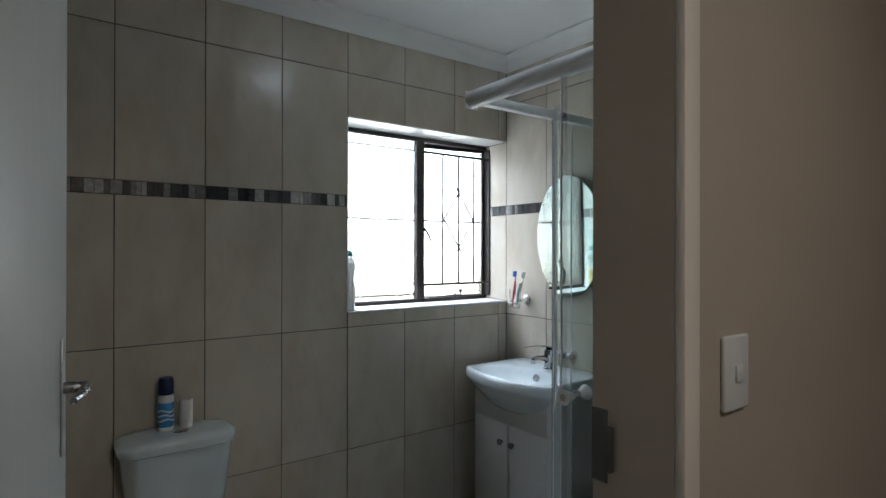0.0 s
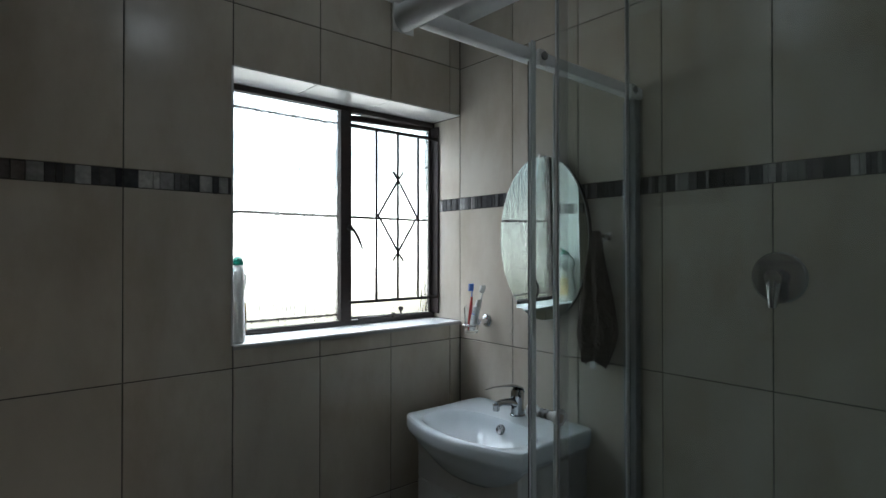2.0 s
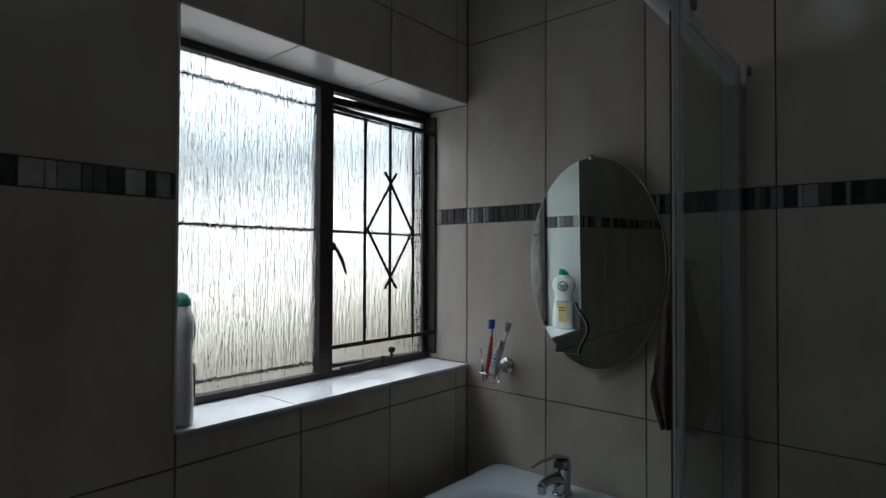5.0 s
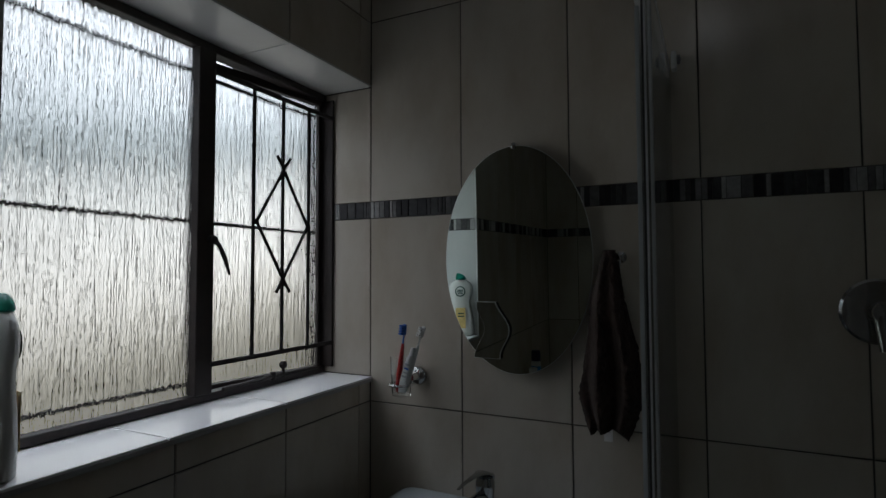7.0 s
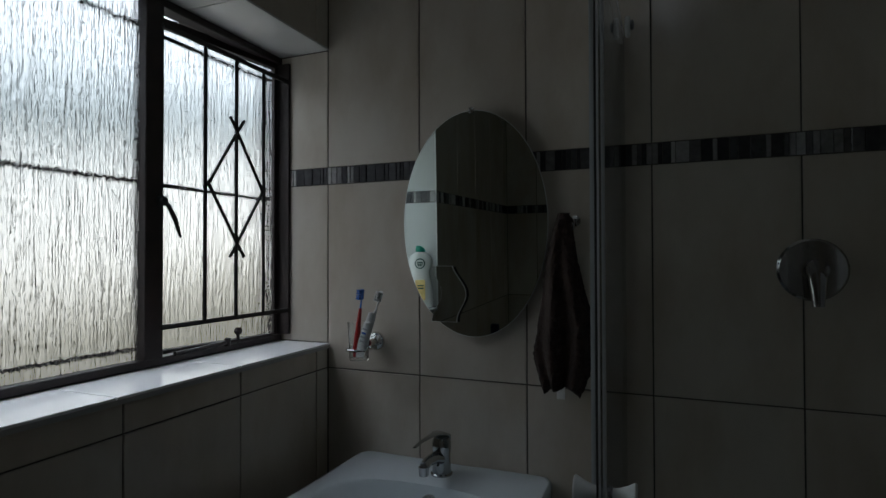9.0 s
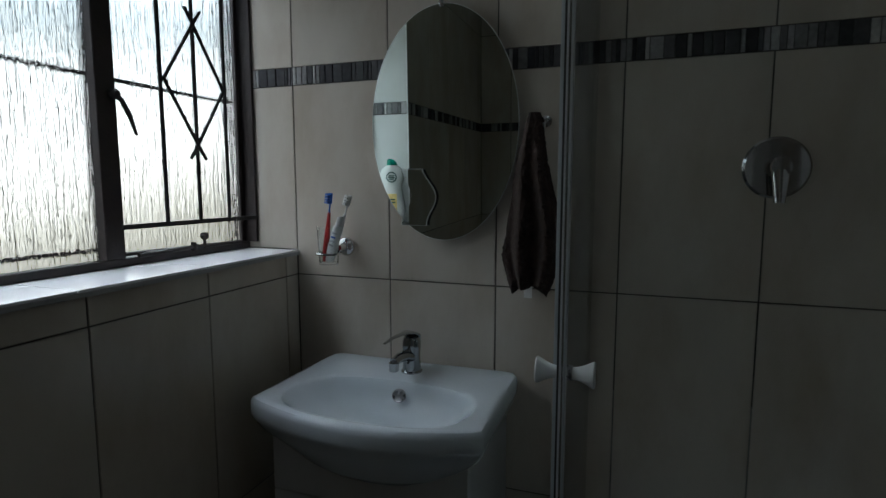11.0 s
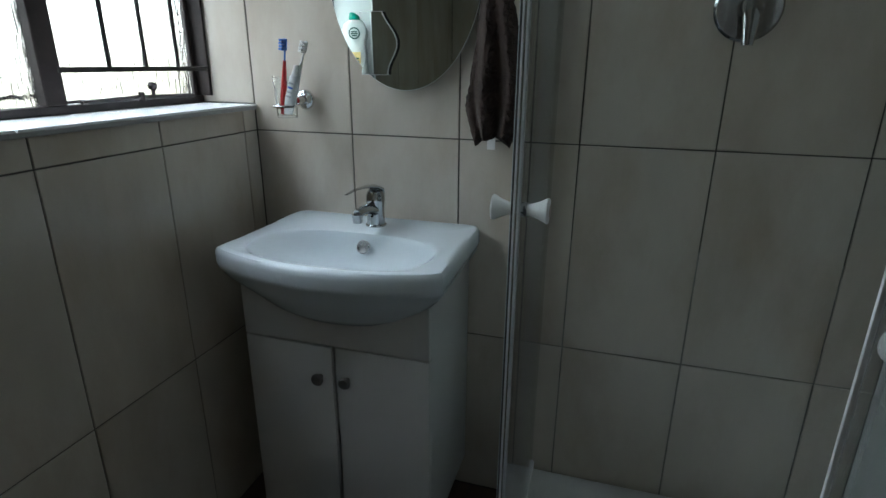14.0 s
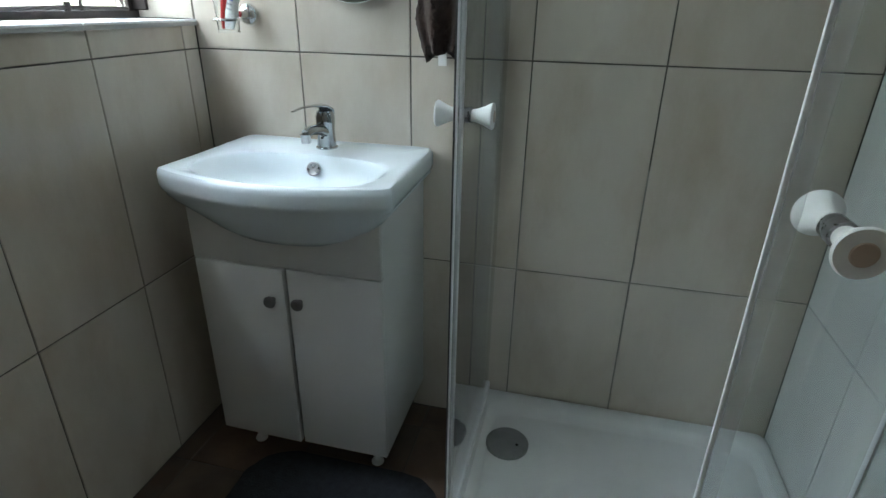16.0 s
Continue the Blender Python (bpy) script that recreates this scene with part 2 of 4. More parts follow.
# the tree line stands higher towards the right
rise = node(nt, "ShaderNodeMapRange", **{"From Min": -0.2, "From Max": 1.5, "To Min": 0.0, "To Max": -0.38})
nt.links.new(sep.outputs["X"], rise.inputs["Value"])
total = node(nt, "ShaderNodeMath")
total.operation = "ADD"
nt.links.new(add.outputs[0], total.inputs[0])
nt.links.new(rise.outputs["Result"], total.inputs[1])
rng = node(nt, "ShaderNodeMapRange", **{"From Min": 0.0, "From Max": 7.0})
nt.links.new(total.outputs[0], rng.inputs["Value"])
col = ramp(nt, rng.outputs["Result"], [(0.0, (0.05, 0.047, 0.037)), (0.11, (0.14, 0.135, 0.11)), (0.19, (0.38, 0.365, 0.30)), (0.24, (0.92, 0.91, 0.84)), (0.29, (0.88, 0.90, 0.86)), (0.338, (0.36, 0.42, 0.43)), (0.368, (0.86, 0.95, 0.99)), (0.405, (1.25, 1.34, 1.40)), (0.435, (2.1, 2.25, 2.4)), (0.6, (4.0, 4.3, 4.6)), (1.0, (10.0, 10.7, 11.6))])
em = node(nt, "ShaderNodeEmission")
nt.links.new(col.outputs["Color"], em.inputs["Color"])
# glow painted dimmer leftwards, stronger rightwards, to balance daylight on the room walls
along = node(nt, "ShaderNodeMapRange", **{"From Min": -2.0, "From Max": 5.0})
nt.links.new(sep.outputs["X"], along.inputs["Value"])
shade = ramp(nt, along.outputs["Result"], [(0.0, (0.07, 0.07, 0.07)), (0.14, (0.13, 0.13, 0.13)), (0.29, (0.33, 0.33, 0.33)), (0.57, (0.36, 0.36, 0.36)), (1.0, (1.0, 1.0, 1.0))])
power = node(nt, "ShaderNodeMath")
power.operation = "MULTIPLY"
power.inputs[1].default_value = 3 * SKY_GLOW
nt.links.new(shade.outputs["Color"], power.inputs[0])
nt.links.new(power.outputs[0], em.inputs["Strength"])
nt.links.new(em.outputs[0], nt.nodes["Material Output"].inputs["Surface"])


# ---- mesh helpers ----
def finish(name, bm, mat, smooth=False):
    bmesh.ops.recalc_face_normals(bm, faces=bm.faces[:])
    me = bpy.data.meshes.new(name)
    bm.to_mesh(me)
    bm.free()
    me.materials.append(mat)
    if smooth:
        me.shade_smooth()
        me.set_sharp_from_angle(angle=radians(38))
    return me


def thing(name, label, category, at=(0, 0, 0), group="", kind="", turn=0):
    ob = new(name)
    ob.matrix_basis = pose(*at, 0, 0, turn)
    return tagged(ob, label, category, group, kind)


def part(name, bm, mat, parent, label="", smooth=True):
    ob = new(name, finish(name, bm, mat, smooth))
    ob.parent = parent
    return tagged(ob, label) if label else ob


def whole(name, bm, mat, label, category, kind="", smooth=False):
    return tagged(new(name, finish(name, bm, mat, smooth)), label, category, "", kind)


def box(x0, x1, y0, y1, z0, z1, bevel=0.0, segments=2, bm=None):
    out = bm or bmesh.new()
    made = bmesh.ops.create_cube(out, size=1)["verts"]
    for v in made:
        v.co = Vector(((x0 + x1) / 2 + v.co.x * (x1 - x0), (y0 + y1) / 2 + v.co.y * (y1 - y0), (z0 + z1) / 2 + v.co.z * (z1 - z0)))
    if bevel:
        edges = {e for v in made for e in v.link_edges}
        bmesh.ops.bevel(out, geom=list(edges), offset=bevel, segments=segments, affect="EDGES", profile=0.5)
    return out


def loft(rings, bm=None, cap=True, closed=True):
    """Skin over rings of equal length."""
    out = bm or bmesh.new()
    rows = [[out.verts.new(p) for p in ring] for ring in rings]
    n = len(rows[0])
    for a, b2 in zip(rows, rows[1:]):
        for i in range(n if closed else n - 1):
            j = (i + 1) % n
            out.faces.new((a[i], a[j], b2[j], b2[i]))
    if cap:
        out.faces.new(rows[0][::-1])
        out.faces.new(rows[-1])
    return out


def circle(c, u, v, r, n=20, r2=None):
    c, u, v = Vector(c), Vector(u), Vector(v)
    return [c + u * (r * math.cos(2 * math.pi * i / n)) + v * ((r2 or r) * math.sin(2 * math.pi * i / n)) for i in range(n)]


def lathe(profile, at=(0, 0, 0), axis="z", n=28, bm=None):
    """Turn (radius, height) pairs about an axis."""
    u, v, w = {"z": ((1, 0, 0), (0, 1, 0), (0, 0, 1)), "x": ((0, 1, 0), (0, 0, 1), (1, 0, 0)), "y": ((1, 0, 0), (0, 0, 1), (0, 1, 0))}[axis]
    return loft([circle(Vector(at) + Vector(w) * h, u, v, max(r, 0.0004), n) for r, h in profile], bm)


def tube(points, radius, n=12, bm=None, radii=None, flat=1.0, wide=None):
    """A round bar along points."""
    pts = [Vector(p) for p in points]
    rings = []
    side = Vector(wide) if wide else None
    for i, p in enumerate(pts):
        d = (pts[min(i + 1, len(pts) - 1)] - pts[max(i - 1, 0)]).normalized()
        if side is None:
            side = d.orthogonal().normalized()
        side = (side - d * side.dot(d)).normalized()
        r = radii[i] if radii else radius
        rings.append(circle(p, side, d.cross(side), r, n, r * flat))
    return loft(rings, bm)


def slab(outline, z0, z1, bevel=0.0):
    """An outline in the x-y plane raised from z0 to z1, with a softened top edge."""
    c = sum((Vector((x, y, 0)) for x, y in outline), Vector()) / len(outline)
    def at(z, inset):
        ring = []
        for x, y in outline:
            d = Vector((x, y, 0)) - c
            ring.append(Vector((c.x, c.y, z)) + d * (1 - inset / max(d.length, 1e-6)))
        return ring
    if bevel:
        return loft([at(z0, bevel), at(z0 + bevel, 0), at(z1 - bevel, 0), at(z1 - bevel * 0.3, bevel * 0.3), at(z1, bevel)])
    return loft([at(z0, 0), at(z1, 0)])


def rounded(x0, x1, y0, y1, r, n=6):
    pts = []
    for cx, cy, a in ((x1 - r, y1 - r, 0), (x0 + r, y1 - r, 90), (x0 + r, y0 + r, 180), (x1 - r, y0 + r, 270)):
        for i in range(n + 1):
            t = radians(a + 90 * i / n)
            pts.append((cx + r * math.cos(t), cy + r * math.sin(t)))
    return pts


# ---- plan of the bathroom and the passage ----
FLOOR = 0.010
WEST, SOUTH, CEIL = -2.28, -1.735, 2.500
SHOWER_END = -1.638
HALL_FACE = -1.858
WIN_L, SILL, LINTEL, REVEAL = -0.966, 1.167, 2.044, 0.205
JAMB_L, JAMB_R, DOOR_H = -2.190, -1.407, 2.06
G = 0.003           # how far the grout lies behind the tile faces
ROW_L, ROW_M, STRIP_0, STRIP_1, ROW_U, TOP = 0.542, 1.094, 1.641, 1.691, 2.246, 2.435
PITCH, JOINT = 0.3030, 0.0034

bm = box(WEST - 0.2, WIN_L - G, G, 0.26, -0.1, 2.7)
box(WIN_L - G, 0.2, G, 0.26, -0.1, SILL - G, bm=bm)
box(WIN_L - G, 0.2, G, 0.26, LINTEL + G, 2.7, bm=bm)
wall_north = whole("wall_north", bm, GROUT, "window wall of cream ceramic tiles with dark grout", "wall", "structure")
bm = box(G, 0.2, -0.84, 0.26, -0.1, 2.7)
wall_east = whole("wall_east", box(G, 0.2, -2.2, -0.84, 0.85, 2.7, bm=bm), GROUT, "tiled wall behind the basin and the shower", "wall", "structure")
whole("wall_east_shower", box(G, 0.2, -2.2, -0.84, -0.1, 0.85), LIMED_GROUT, "lower tiled wall of the shower with limescaled grout", "wall", "structure")
wall_west = whole("wall_west", box(WEST - 0.2, WEST - G, SOUTH, G, -0.1, 2.7), GROUT, "tiled wall of cream ceramic tiles", "wall", "structure")
wall_shower = whole("wall_shower_end", box(-0.95, G, SOUTH + 0.001, SHOWER_END - G, -0.1, 2.7), PALE_GROUT, "tiled end wall of the shower", "wall", "structure")
bm = box(JAMB_R + 0.001, 0.6, HALL_FACE, SOUTH, -0.1, 2.7)
box(-4.2, JAMB_L - 0.001, HALL_FACE, SOUTH, -0.1, 2.7, bm=bm)
box(JAMB_L - 0.001, JAMB_R + 0.001, HALL_FACE, SOUTH, DOOR_H, 2.7, bm=bm)
whole("wall_south", bm, PLASTER, "beige painted wall with the doorway", "wall", "structure")
bm = box(-4.2, 0.6, -3.7, -3.5, -0.1, 2.7)
whole("wall_passage_south", bm, PLASTER, "beige painted passage wall", "wall", "structure")
whole("wall_passage_west", box(-4.2, -4.0, -3.5, HALL_FACE, -0.1, 2.7), PLASTER, "beige painted passage end wall", "wall", "structure")
whole("wall_passage_east", box(0.4, 0.6, -3.5, HALL_FACE, -0.1, 2.7), PLASTER, "beige painted passage end wall", "wall", "structure")
bm = box(-4.2, 0.6, -3.7, SOUTH, -0.12, FLOOR - 0.002)
box(WEST - 0.2, 0.2, SOUTH, 0.26, -0.12, FLOOR - 0.002, bm=bm)
floor = whole("floor", bm, GROUT, "dark brown slate-look tiled floor", "floor", "structure")
bm = box(-4.2, 0.6, -3.7, SOUTH, CEIL, CEIL + 0.12)
box(WEST - 0.2, 0.2, SOUTH, 0.26, CEIL, CEIL + 0.12, bm=bm)
whole("ceiling", bm, WHITE_CEILING, "smooth white painted ceiling", "ceiling", "structure")


def cove(p, q, inward):
    """A plaster cove along a wall: p to q on the wall, inward the way into the room."""
    p, q, w = Vector(p), Vector(q), Vector(inward)
    prof = [(0.0, 2.426), (0.006, 2.426), (0.008, 2.432)]
    prof += [(0.010 + 0.058 * (1 - math.cos(radians(a))), 2.434 + 0.054 * math.sin(radians(a))) for a in range(0, 91, 15)]
    prof += [(0.075, 2.490), (0.075, CEIL - 0.0005), (0.0, CEIL - 0.0005)]
    return loft([[e + w * d + Vector((0, 0, z)) for d, z in prof] for e in (p, q)])


for a, b2, w in (((WEST, -0.0, 0), (-0.0, -0.0, 0), (0, -1, 0)), ((0, 0.0, 0), (0, SHOWER_END, 0), (-1, 0, 0)), ((WEST, SOUTH, 0), (WEST, 0, 0), (1, 0, 0)), ((-0.95, SHOWER_END, 0), (0, SHOWER_END, 0), (0, 1, 0)), ((WEST, SOUTH, 0), (-0.95, SOUTH, 0), (0, 1, 0))):
    whole("cornice", cove(a, b2, w), WHITE_CEILING, "white plaster cove cornice under the ceiling", "cornice", "structure", True)

# ---- doorway ----
bm = box(JAMB_R - 0.012, JAMB_R + 0.001, HALL_FACE - 0.004, SOUTH + 0.004, FLOOR, DOOR_H, 0.002)
box(JAMB_L - 0.001, JAMB_L + 0.012, HALL_FACE - 0.004, SOUTH + 0.004, FLOOR, DOOR_H, 0.002, bm=bm)
box(JAMB_L - 0.001, JAMB_R + 0.001, HALL_FACE - 0.004, SOUTH + 0.004, DOOR_H - 0.012, DOOR_H, 0.002, bm=bm)
trim = whole("door_frame", bm, FRAME_PAINT, "beige enamelled pressed-steel door frame", "door frame", "structure")
for x0, x1 in ((JAMB_R - 0.0125, JAMB_R + 0.024), (JAMB_L - 0.026, JAMB_L + 0.0125)):
    part("architrave", box(x0, x1, HALL_FACE - 0.018, HALL_FACE - 0.0030, FLOOR, DOOR_H + 0.026, 0.003), BEAD_PAINT, trim, "pale bead along the frame")
part("architrave", box(JAMB_L + 0.012, JAMB_R - 0.012, HALL_FACE - 0.018, HALL_FACE - 0.0030, DOOR_H - 0.0125, DOOR_H + 0.026, 0.003), BEAD_PAINT, trim)
strike = part("strike_plate", box(JAMB_R - 0.0155, JAMB_R - 0.0122, SOUTH - 0.024, SOUTH + 0.003, 1.110, 1.215, 0.001), KNOB_STEEL, trim, "dull steel strike plate")
part("strike_lip", box(JAMB_R - 0.026, JAMB_R - 0.0157, SOUTH - 0.038, SOUTH - 0.026, 1.130, 1.195, 0.003), KNOB_STEEL, strike)

door = thing("door_1", "white painted hinged bathroom door standing open", "door", (-2.160, -1.735, 0), kind="structure", turn=-8.2)
leaf = part("leaf", box(-0.02, 0.02, 0.012, 0.70, FLOOR + 0.008, 2.03, 0.003), LEAF_PAINT, door)
part("lock_plate", box(0.0202, 0.0232, 0.625, 0.665, 1.09, 1.29, 0.0015), SILVER, door, "steel handle plate")
bm = lathe([(0.010, 0.0), (0.010, 0.034), (0.008, 0.038)], (0.0232, 0.645, 1.203), "x", 16)
tube([(0.0232 + 0.032, 0.645, 1.203), (0.057, 0.622, 1.203), (0.055, 0.585, 1.202), (0.048, 0.550, 1.200)], 0.008, 12, bm, [0.009, 0.009, 0.008, 0.006])
part("door_handle", bm, DARK_CHROME, door, "dull steel lever handle")

sw = thing("light_switch", "white plastic light switch plate on the beige passage wall", "light switch", (-1.266, HALL_FACE - 0.0002, 1.268))
part("plate", box(-0.034, 0.034, -0.009, 0, -0.054, 0.054, 0.004, 3), WHITE_PLASTIC, sw)
part("rocker", box(-0.009, 0.009, -0.0135, -0.0092, -0.012, 0.012, 0.002), WHITE_PLASTIC, sw)

# ---- lamps ----
lamp = thing("ceiling_light", "small round opal glass ceiling light, switched on", "ceiling light", (-1.0, -0.95, CEIL))
part("base", lathe([(0.085, -0.0), (0.085, -0.020), (0.078, -0.024)], n=40), WHITE_PLASTIC, lamp)
part("shade", lathe([(0.066, -0.0242), (0.080, -0.045), (0.084, -0.075), (0.072, -0.108), (0.045, -0.128), (0.0, -0.136)], n=40), LIT_OPAL, lamp, "glowing opal globe")
hall = thing("passage_light", "white ceiling light in the passage", "ceiling light", (-1.65, -3.0, CEIL))
part("shade", lathe([(0.12, 0.0), (0.12, -0.02), (0.10, -0.05), (0.05, -0.07), (0.0, -0.074)], n=32), OPAL, hall)
data = bpy.data.lights.new("passage_bulb", "AREA")
data.shape, data.size, data.energy, data.color = "DISK", 0.25, HALL_WATTS, (1.0, 0.91, 0.80)
bulb = new("passage_bulb", data)
bulb.matrix_basis = pose(-1.65, -3.0, CEIL - 0.085)

# ---- window ----
FY = 0.180          # plane of the steel window frame
win = thing("window_1", "dark brown steel casement window, one casement slightly open, with obscured glass", "window", (0, 0, 0), kind="structure")


def bar(x0, x1, y0, y1, z0, z1, name="frame_bar", parent=None, mat=None):
    return part(name, box(x0, x1, y0, y1, z0, z1, 0.002, 1), mat or STEEL_PAINT, parent or win, smooth=False)


bar(WIN_L + 0.001, -0.001, FY - 0.012, FY + 0.022, LINTEL - 0.022, LINTEL - 0.001)
bar(WIN_L + 0.001, -0.001, FY - 0.012, FY + 0.022, SILL + 0.001, SILL + 0.020)
bar(WIN_L + 0.001, WIN_L + 0.016, FY - 0.012, FY + 0.022, SILL + 0.020, LINTEL - 0.022)
bar(-0.010, -0.001, FY - 0.044, FY + 0.024, SILL + 0.020, LINTEL - 0.022)
bar(-0.487, -0.438, FY - 0.018, FY + 0.026, SILL + 0.020, LINTEL - 0.022, "mullion")
pane = part("pane", box(WIN_L + 0.016, -0.487, FY + 0.003, FY + 0.007, SILL + 0.020, LINTEL - 0.022), RAIN_GLASS, win, "obscured rain-pattern glass", False)
pane.visible_shadow = False
swing = pose(-0.012, FY + 0.006, 0, 0, 0, -9.0)


def sash_bar(x0, x1, z0, z1, name="sash_rail"):
    ob = part(name, box(x0, x1, -0.012, 0.012, z0, z1, 0.002, 1), STEEL_PAINT, win, smooth=False)
    ob.matrix_basis = swing
    return ob


S0, S1 = SILL + 0.008, LINTEL - 0.014
sash_bar(-0.423, -0.002, S1 - 0.024, S1)
sash_bar(-0.423, -0.002, S0, S0 + 0.016)
sash_bar(-0.423, -0.401, S0 + 0.016, S1 - 0.024, "sash_stile")
sash_bar(-0.014, -0.002, S0 + 0.016, S1 - 0.024, "sash_stile")
pane = part("pane", box(-0.401, -0.014, 0.001, 0.005, S0 + 0.016, S1 - 0.024), RAIN_GLASS, win, "obscured rain-pattern glass", False)
pane.matrix_basis = swing
pane.visible_shadow = False
# cranked handle on the mullion
bm = lathe([(0.012, 0), (0.012, -0.012), (0.007, -0.016)], (-0.448, FY - 0.018, 1.556), "y", 14)
tube([(-0.448, FY - 0.026, 1.556), (-0.430, FY - 0.024, 1.546), (-0.404, FY - 0.016, 1.515), (-0.380, FY - 0.006, 1.474)], 0.006, 10, bm, [0.009, 0.010, 0.0105, 0.006], 0.6)
part("window_handle", bm, IRON, win, "black iron casement handle")
# peg stay along the bottom rail
bm = tube([(-0.405, FY - 0.018, SILL + 0.023), (-0.25, FY - 0.020, SILL + 0.027), (-0.05, FY - 0.018, SILL + 0.023)], 0.0055, 8)
lathe([(0.005, 0), (0.0045, 0.022), (0.010, 0.026), (0.0125, 0.034), (0.008, 0.042), (0, 0.043)], (-0.197, FY - 0.020, SILL + 0.020), "z", 14, bm)
lathe([(0.008, -0.01), (0.008, 0.012)], (-0.236, FY - 0.020, SILL + 0.027), "z", 10, bm)
part("peg_stay", bm, STEEL_PAINT, win, "dark painted peg stay")

# burglar bars in front of the casement
guard = thing("burglar_bars", "black wrought-iron burglar bars with a diamond in front of the casement", "burglar bars", (0, 0.141, 0))
for z in (1.261, 1.963):
    part("rail", box(-0.462, -0.0005, -0.004, 0.004, z - 0.006, z + 0.006, 0.001, 1), IRON, guard, smooth=False)
for x in (-0.334, -0.226, -0.118):
    part("upright", tube([(x, 0, 1.261), (x, 0, 1.963)], 0.0052, 8), IRON, guard)
for sx in (-1, 1):
    for sz in (-1, 1):
        pts = [(-0.229 + sx * 0.100, -0.006, 1.611), (-0.229, -0.006, 1.611 + sz * 0.151), (-0.229 - sx * 0.026, -0.006, 1.611 + sz * 0.187)]
        part("diamond_bar", tube(pts, 0.0048, 8), IRON, guard)

# bars of the outer grille, behind the glass
grille = thing("outer_grille", "dark steel grille bars outside the obscured glass", "window grille", (0, 0.245, 0))
for z in (1.205, 1.606, 1.985):
    part("rail", box(WIN_L + 0.002, -0.47 if z < 1.3 else -0.001, -0.004, 0.004, z - 0.005, z + 0.005, 0.001, 1), IRON, grille, smooth=False)

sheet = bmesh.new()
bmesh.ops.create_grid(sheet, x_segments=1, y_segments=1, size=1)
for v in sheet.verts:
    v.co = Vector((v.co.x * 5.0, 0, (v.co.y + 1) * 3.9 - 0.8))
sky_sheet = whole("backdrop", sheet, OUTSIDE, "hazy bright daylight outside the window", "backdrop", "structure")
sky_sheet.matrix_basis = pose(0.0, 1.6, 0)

# ---- shower ----
AX, AY = -0.887, -0.832       # corner of the enclosure
RIM, PAN = 0.124, 0.092
bm = bmesh.new()
outer = rounded(AX - 0.012, -0.001, SHOWER_END + 0.001, AY + 0.012, 0.03)
inner = rounded(AX + 0.040, -0.050, SHOWER_END + 0.040, AY - 0.036, 0.05)
deep = rounded(AX + 0.052, -0.064, SHOWER_END + 0.052, AY - 0.048, 0.05)
ring = lambda o, z: [(x, y, z) for x, y in o]
loft([ring(outer, FLOOR), ring(outer, RIM - 0.008), ring(rounded(AX - 0.008, -0.003, SHOWER_END + 0.003, AY + 0.008, 0.03), RIM - 0.002), ring(rounded(AX, -0.006, SHOWER_END + 0.006, AY, 0.03), RIM), ring(rounded(AX + 0.034, -0.042, SHOWER_END + 0.034, AY - 0.030, 0.05), RIM), ring(inner, RIM - 0.006), ring(deep, PAN + 0.004), ring(rounded(AX + 0.062, -0.074, SHOWER_END + 0.062, AY - 0.056, 0.05), PAN), ring(rounded(AX + 0.3, -0.3, SHOWER_END + 0.3, AY - 0.3, 0.05), PAN - 0.001)], bm)
tray = thing("shower_tray", "square white acrylic shower tray with a grey drain cover", "shower tray")
part("basin", bm, ACRYLIC, tray)
bm = lathe([(0.0595, 0.0), (0.0595, 0.007), (0.056, 0.011), (0.03, 0.0138), (0.0, 0.0143)], (-0.192, -0.936, PAN - 0.0005), n=40)
cover = part("drain_cover", bm, GREY_PLASTIC, tray, "round grey plastic drain cover")
part("screw", lathe([(0.004, 0), (0.004, 0.002)], (-0.202, -0.964, PAN + 0.0130), n=10), BLACK, cover)

enc = thing("shower_enclosure", "corner shower enclosure of clear glass in white aluminium, doors open", "shower enclosure")


def prism(name, x0, x1, y0, y1, z0, z1, mat=None, bevel=0.003, label=""):
    return part(name, box(x0, x1, y0, y1, z0, z1, bevel, 2), mat or WHITE_METAL, enc, label)


RT, RB = 1.990, 1.934
# top and bottom rails on both sides; the front one is a deep half-round
prism("top_rail", AX + 0.02, -0.001, AY - 0.0145, AY + 0.016, RB + 0.002, RT - 0.022, bevel=0.003)
bm = loft([[(AX - 0.012 + 0.014 + 0.026 * math.cos(t), y, (RT + RB) / 2 + 0.030 * math.sin(t)) for t in [2 * math.pi * i / 28 for i in range(28)]] for y in (SHOWER_END + 0.001, AY + 0.045)])
part("top_rail", bm, WHITE_METAL, enc, "rounded white top rail")
prism("rail_end_cap", AX - 0.024, AX + 0.03, AY + 0.0452, AY + 0.049, RB - 0.004, RT, WHITE_PLASTIC, 0.001)
prism("bottom_rail", AX + 0.02, -0.001, AY - 0.022, AY + 0.010, RIM + 0.0005, RIM + 0.03, bevel=0.005)
prism("bottom_rail", AX - 0.011, AX + 0.020, SHOWER_END + 0.001, AY + 0.010, RIM + 0.0005, RIM + 0.03, bevel=0.005)
# wall profiles
prism("wall_profile", -0.032, -0.0005, AY - 0.006, AY + 0.038, RIM + 0.03, RB, GREY_PROFILE)
prism("wall_profile", AX - 0.028, AX + 0.010, SHOWER_END + 0.0005, SHOWER_END + 0.02, RIM + 0.03, RB)
